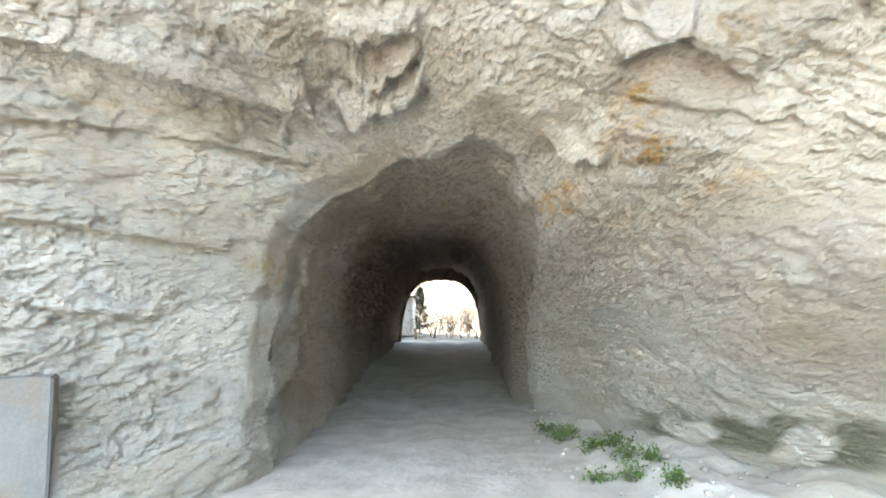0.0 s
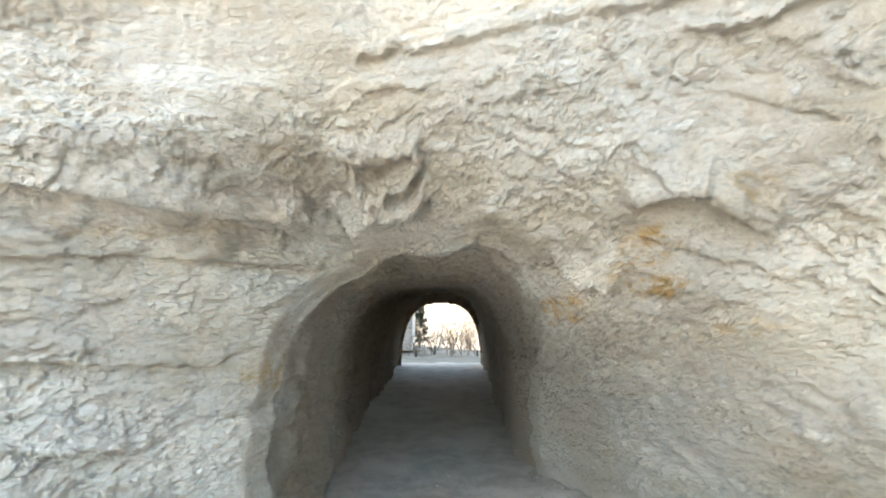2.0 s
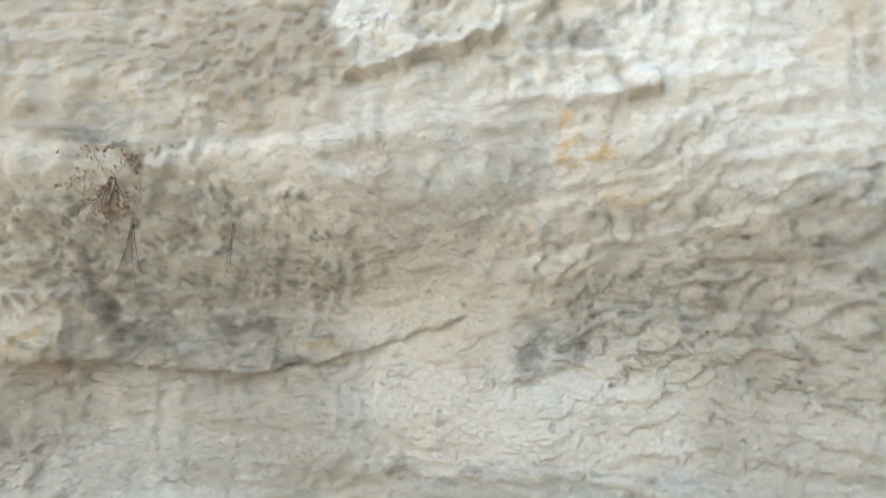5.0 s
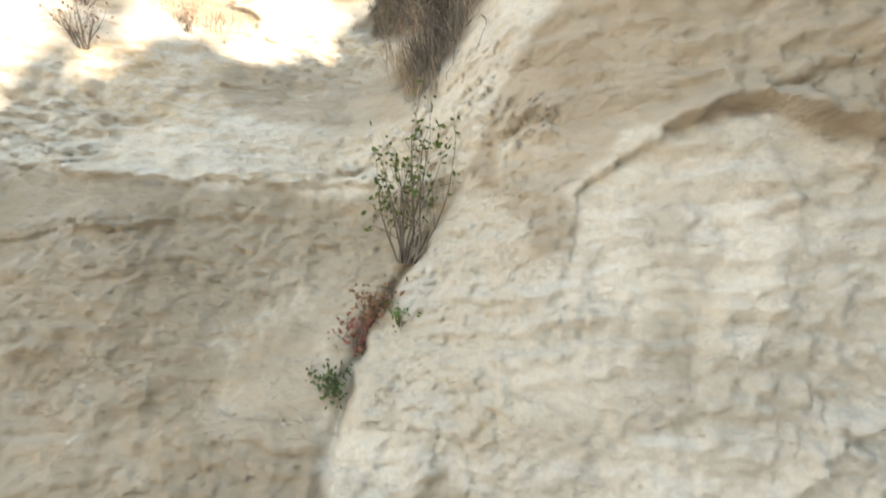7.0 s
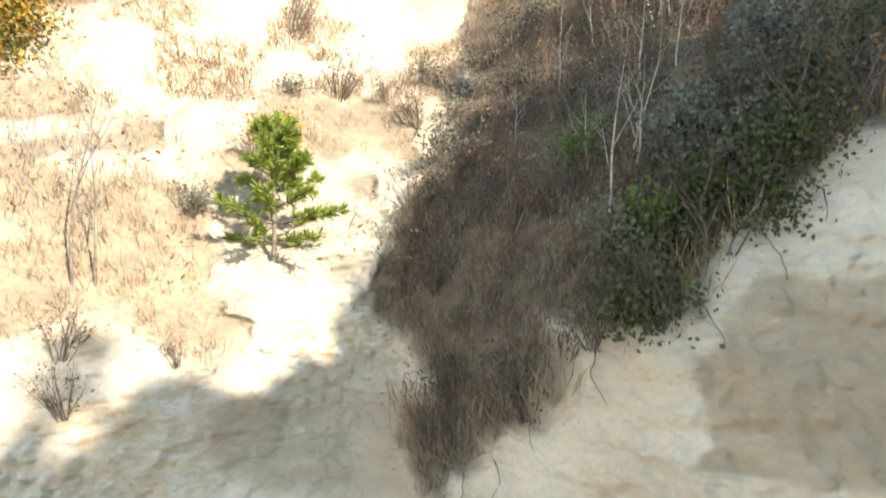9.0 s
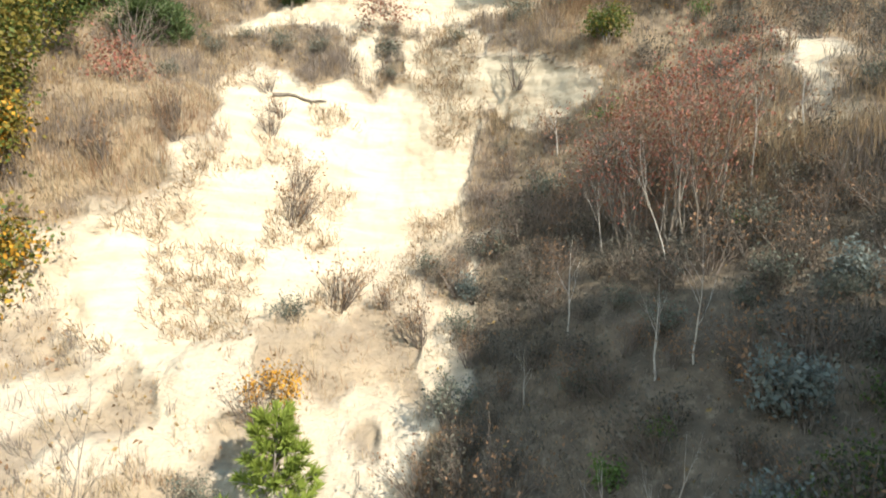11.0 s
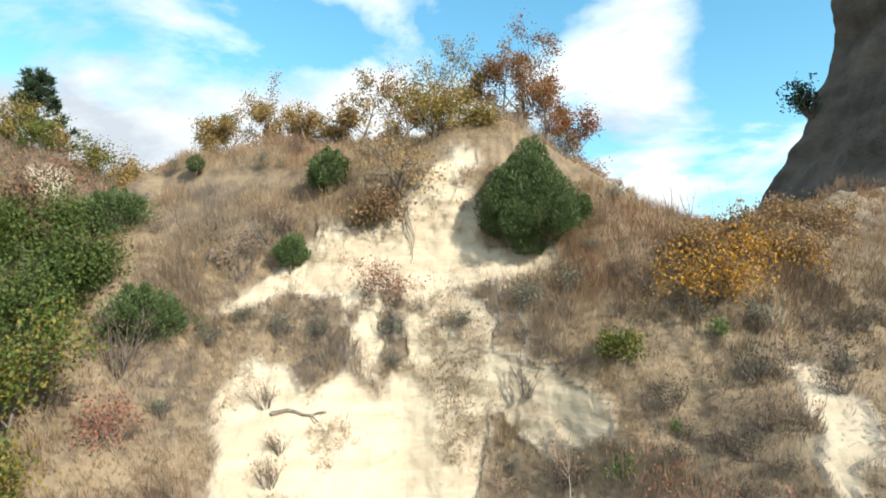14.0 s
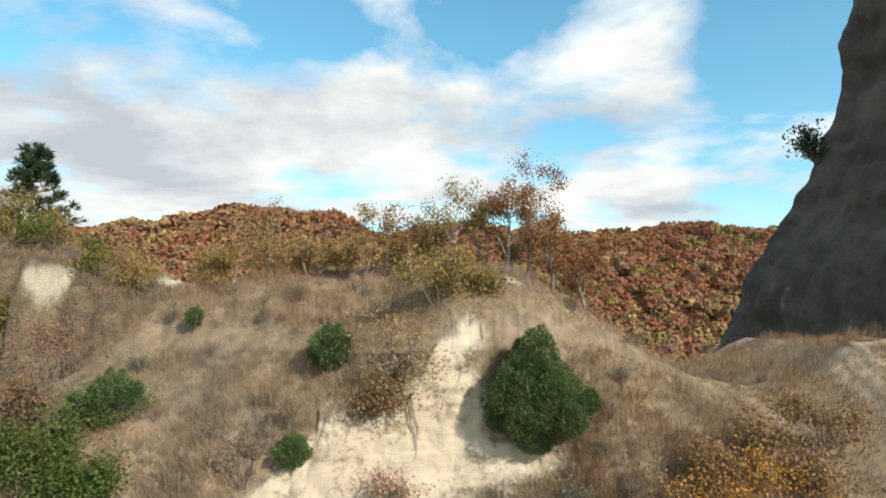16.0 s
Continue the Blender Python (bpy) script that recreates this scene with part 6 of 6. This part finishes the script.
def stones():
    rng = np.random.default_rng(41)
    heap = Heap()
    for _ in range(500):
        x, y = (rng.uniform(1.7, 4.2), rng.uniform(5, 13)) if rng.uniform() < 0.9 else (rng.uniform(-2.4, 2.2), rng.uniform(5, 14))
        r = 0.006 + 0.035 * rng.uniform() ** 3 * (1.8 if rng.uniform() < 0.06 else 1)
        c = np.array((x, y, float(ground_height(np.array([x]), np.array([y]))[0]) + r * 0.3))
        u = np.array([(sx, sy, sz) for sz in (-1, 1) for sx, sy in ((-1, -1), (1, -1), (1, 1), (-1, 1))], float)
        u = u * rng.uniform(0.5, 1.0, (8, 3)) * r * np.array((1.1, 1, 0.75))
        heap.add(c + u, [(0, 3, 2, 1), (4, 5, 6, 7), (0, 1, 5, 4), (1, 2, 6, 5), (2, 3, 7, 6), (3, 0, 4, 7)])
    tagged(heap.mesh("loose_stones", [ROAD], soft=True), "small loose pale stones on the dusty verge", "stones", kind="stuff")


stones()


# unseen trees added on the shoulder to break up its shadow edge
for k, (x, y, z, h) in enumerate(((12.4, 6.0, 22.6, 2.2), (12.4, -3.5, 26.2, 1.2), (12.4, -7.4, 25.0, 1.8), (12.6, -11.0, 26.4, 1.8), (12.9, -14.0, 26.9, 2.0))):
    leafy("oak_tree", "thin unseen oak with brown leaves, added to dapple the sunlight", "oak tree", (x, y, z), h, 0.8, 420, 0.13, [OAK_BROWN, OAK_GOLD], 600 + k, depth=3, kids=4, radius=0.05, spray=0.2, bare=0.2, group="oaks on the shoulder")


# ---- beyond the tunnel ----
def shed():
    root = thing("shed", "small white plastered shed beyond the tunnel", "shed", (-4.3, 42.5, 1.4))
    plaster = plain_material("white_plaster", (0.78, 0.78, 0.76), (0.68, 0.68, 0.66), 2.0)
    tin = plain_material("roof_sheet", (0.30, 0.28, 0.26), (0.22, 0.20, 0.19), 3.0, 0.6)
    for name, size, at, mat in (("wall", (4.6, 0.25, 2.6), (0, -1.6, 1.1), plaster), ("wall", (4.6, 0.25, 2.6), (0, 1.6, 1.1), plaster), ("wall", (0.25, 2.95, 2.6), (2.17, 0, 1.1), plaster), ("wall", (0.25, 2.95, 2.6), (-2.17, 0, 1.1), plaster), ("roof", (5.2, 4.0, 0.12), (0, 0, 2.47), tin)):
        bm = bmesh.new()
        bmesh.ops.create_cube(bm, size=1, matrix=Matrix.Translation(at) @ Matrix.Diagonal((*size, 1)))
        bmesh.ops.bevel(bm, geom=bm.edges[:], offset=0.02, segments=1, affect="EDGES")
        part(name, bm, mat, root)


shed()
pine("pine_tree", "dark slender conifer beyond the tunnel", on_road(-1.7, 45.5), 3.6, 1.5, 10, DARK_PINE, 79, tufts=6, needle=0.25)
for k, (x, y, h) in enumerate(((-1.6, 37.0, 2.0), (-0.5, 39.0, 2.6), (0.5, 37.5, 2.2), (1.5, 38.5, 3.0), (2.3, 37.0, 2.4), (-0.6, 43.5, 4.2), (0.6, 45.0, 4.6), (1.8, 44.0, 3.6), (2.7, 47.0, 4.6), (-2.6, 48.0, 5.2), (1.2, 50.0, 5.0), (3.6, 44.5, 3.8))):
    leafy("valley_tree", "half-bare grey bush tree beyond the tunnel", "tree", on_road(x, y), h, 0.85, 420, 0.09, [GRASS_GREY, OLIVE], 540 + k, stems=4, depth=3, kids=5, radius=0.035, spray=0.2, bare=0.15, group="trees beyond the tunnel")

# ---- the far side of the gorge ----
def knoll_height(x, y):
    z = 31.2 - 2.2 * smooth(-21, -13.5, x) - 24 * smooth(27.0, 24.0, y + 0.12 * x + 2.4 + 0.8 * fbm(x * 0.4, y * 0.4, seed=161, octaves=3)) - 20 * smooth(-14.5, -12.5, x) - 12 * smooth(38, 44, y) - 14 * smooth(-34, -42, x)
    return z + 0.5 * fbm(x * 0.5, y * 0.5, seed=163, octaves=4) + 0.25 * facets(x * 1.6, y * 1.6, 168) + 0.12 * fbm(x * 3, y * 3, seed=169, octaves=3)


def west_knoll():
    """A pale eroded rock top to the west."""
    xs, ys = np.linspace(-42, -12.5, 190), np.linspace(23.0, 44, 150)
    GX, GY = np.meshgrid(xs, ys)
    z = knoll_height(GX, GY)
    v = np.stack([GX, GY, z], -1).reshape(-1, 3)
    ob = sheet_from("west_knoll", v, grid_faces(len(ys), len(xs)), [ROCK])
    for name in ("stain_and_shade", "ochre", "moss", "tan", "scrub_shade"):
        give(ob, name, np.zeros(len(v)))
    turf = 1 - (1 - smooth(0.5, 1.1, np.abs(v[:, 0] + 17.7) + 0.5 * fbm(v[:, 0] * 0.8, v[:, 2] * 0.8, seed=166))) * (1 - smooth(30.0, 30.6, v[:, 2])) * smooth(28.2, 28.9, v[:, 2])
    give(ob, "soil", turf)
    give(ob, "sand", 0 * turf)
    give(ob, "crag", np.ones(len(v)))
    tagged(ob, "pale eroded rock knoll with trees on top", "rock", kind="structure")


west_knoll()


def knoll_grass():
    """Dry grass over the knoll."""
    rng = np.random.default_rng(57)
    n = 9000
    x, y = rng.uniform(-27, -12.8, n), rng.uniform(23.6, 34, n)
    z = knoll_height(x, y)
    keep = (z > 24) & ((np.abs(x + 17.7) > 1.0) | (z > 30.2) | (z < 28.4))
    r = np.repeat(np.stack([x, y, z], -1)[keep], 5, 0)
    r = r + rng.normal(size=r.shape) * np.array((0.1, 0.1, 0.0))
    w = rng.normal(size=r.shape) * 0.35 + np.array((0, -0.2, 1))
    w /= np.linalg.norm(w, axis=1, keepdims=True)
    heap = Heap()
    heap.blades(r, rng.uniform(0.2, 0.6, len(r)), w, 0.02, rng, rng.choice(4, len(r), p=(0.35, 0.3, 0.2, 0.15)))
    tagged(heap.mesh("knoll_grass", [GRASS_GREY, GRASS_TAN, GRASS_RUST, GRASS_DARK]), "dry brown grass on the western knoll", "grass", kind="stuff")


knoll_grass()
for k, (x, y, h, mats) in enumerate(((-15.9, 27.0, 2.6, [OLIVE, GREEN]), (-14.6, 27.6, 2.2, [OAK_GOLD, OLIVE]), (-16.4, 29.5, 3.0, [OAK_GOLD, OAK_BROWN]), (-19.6, 27.6, 2.8, [GREEN, OLIVE]), (-21.0, 28.2, 3.2, [OLIVE, OAK_GOLD]), (-22.8, 28.8, 3.2, [DARK_GREEN, OLIVE]), (-20.2, 30.5, 3.0, [OAK_GOLD, OLIVE]))):
    leafy("knoll_tree", "small bushy autumn tree on the western knoll", "tree", (x, y, float(knoll_height(np.array([x]), np.array([y]))[0])), h, 0.9, 2200, 0.11, mats, 660 + k, stems=3, depth=3, kids=4, radius=0.05, spray=0.18, bare=0.1, group="trees on the knoll")
pine("pine_tree", "tall dark pine on a far rock top", (-24.0, 34.0, 30.4), 7.4, 5.6, 9, DARK_PINE, 65, tufts=9, needle=0.5, droop=0.2)
for k, (x, y, z, h, mats) in enumerate(((-19.6, 34.0, 28.6, 4.2, [OAK_GOLD, YELLOW]), (-17.9, 33.5, 28.2, 4.0, [OAK_GOLD, OLIVE]), (-21.2, 35.0, 29.0, 4.2, [OAK_BROWN, OAK_GOLD]), (-21.5, 29.0, 30.0, 3.2, [OLIVE, OAK_GOLD]), (-23.0, 30.5, 30.3, 3.4, [OAK_GOLD, OLIVE]), (-19.5, 26.5, 27.0, 2.8, [OLIVE, GREEN]), (-20.8, 26.0, 25.6, 3.2, [OAK_GOLD, OLIVE]))):
    leafy("oak_tree", "golden autumn oak near the western knoll", "oak tree", (x, y, z), h, 0.9, 2600, 0.14, mats, 560 + k, depth=3, kids=4, radius=0.07, spray=0.22, bare=0.12, group="oaks by the knoll")


def rock_side():
    """The mass of the pillar: its skyline leans back to the right as it rises."""
    zs, us = np.linspace(6, 78, 170), np.linspace(-1, 1.3, 190)
    edge = np.interp(zs, (6, 23.5, 31, 35.3, 40, 43.8, 48.8, 55, 63, 78), (20.9, 23.2, 25.8, 29.6, 32.6, 34.6, 36.3, 37.0, 37.8, 39.5))
    U, Zs = np.meshgrid(us, zs)
    E = np.repeat(edge[:, None], len(us), 1)
    px = E + np.where(U > 0, U * 10, -U * 26)
    py = 52 - np.where(U > 0, U * 22, U * 16)
    rough = 1.2 * fbm(U * 5, Zs * 0.10, seed=141, octaves=4) + 0.4 * vnoise(U * 3, Zs * 0.9, seed=146) + 0.35 * fbm(U * 16, Zs * 0.35, seed=147, octaves=4) + 0.5 * np.abs(vnoise(U * 22, Zs * 0.08, seed=152))
    v = np.stack([px + rough * 0.9, py + rough * 0.4, Zs], -1).reshape(-1, 3)
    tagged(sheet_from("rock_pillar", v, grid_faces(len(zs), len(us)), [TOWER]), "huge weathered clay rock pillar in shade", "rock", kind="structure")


rock_side()
twiggy("ledge_bush", "dark bush growing out of the rock pillar", "bush", (32.6, 51.3, 40.6), 2.8, 2.2, 16, DARK_PINE, 580, leaves=900, leaf=0.35, lean=(-0.5, 0, 1), radius=0.05, spray=0.2)


# ---- autumn forest on the hills behind ----
def forest():
    rng = np.random.default_rng(51)
    n = 5200
    y = rng.uniform(90, 300, n)
    x = rng.uniform(-0.75, 0.75, n) * y
    z = ground_height(x, y)
    heap = Heap()
    tone = fbm(x * 0.02, y * 0.02, seed=171, octaves=3)
    for k in range(n):
        r, h = rng.uniform(2.0, 3.5), rng.uniform(4.0, 6.5)
        m = 70
        u = rng.normal(size=(m, 3))
        u /= np.linalg.norm(u, axis=1, keepdims=True)
        u[:, 2] = np.abs(u[:, 2]) * 1.1 - 0.25
        p = np.array((x[k], y[k], z[k] + h * 0.5)) + u * np.array((r, r, h * 0.45)) * rng.uniform(0.8, 1.0, (m, 1))
        size = r * rng.uniform(0.28, 0.50, m)
        slot = int(np.clip(np.digitize(tone[k] + rng.normal() * 0.4, (-0.5, -0.05, 0.75)), 0, 3))
        heap.cards(p, size, size * 0.8, np.cross(u, rng.normal(size=(m, 3))), rng, slot, 0.1, u + rng.normal(size=(m, 3)) * 0.35)
    tagged(heap.mesh("autumn_forest", [OAK_GOLD, OAK_BROWN, FOREST_RUST, OLIVE], soft=False), "rust and gold autumn oak forest on far hills", "forest", kind="stuff")


FOREST_RUST = leaf_material("forest_rust", (0.27, 0.12, 0.055), (0.21, 0.085, 0.045))
forest()


def far_forest():
    """The woods of the farther ridges, as coarse crowns."""
    rng = np.random.default_rng(53)
    n = 6500
    y = rng.uniform(290, 1200, n)
    x = rng.uniform(-0.85, 0.5, n) * y
    z = ground_height(x, y)
    m = 18
    u = rng.normal(size=(n * m, 3))
    u /= np.linalg.norm(u, axis=1, keepdims=True)
    u[:, 2] = np.abs(u[:, 2]) - 0.2
    r = np.repeat(rng.uniform(3.0, 5.0, n) * (0.6 + y / 500), m)[:, None]
    p = np.repeat(np.stack([x, y, z + 2.0], -1), m, 0) + u * r * np.array((1, 1, 0.9))
    size = r[:, 0] * rng.uniform(0.5, 0.9, n * m)
    heap = Heap()
    heap.cards(p, size, size * 0.8, np.cross(u, rng.normal(size=(n * m, 3))), rng, np.repeat(rng.choice(3, n, p=(0.2, 0.45, 0.35)), m))
    tagged(heap.mesh("far_forest", [OAK_GOLD, OAK_BROWN, FOREST_RUST], soft=False), "rusty woods on the farthest ridges", "forest", kind="stuff")


far_forest()
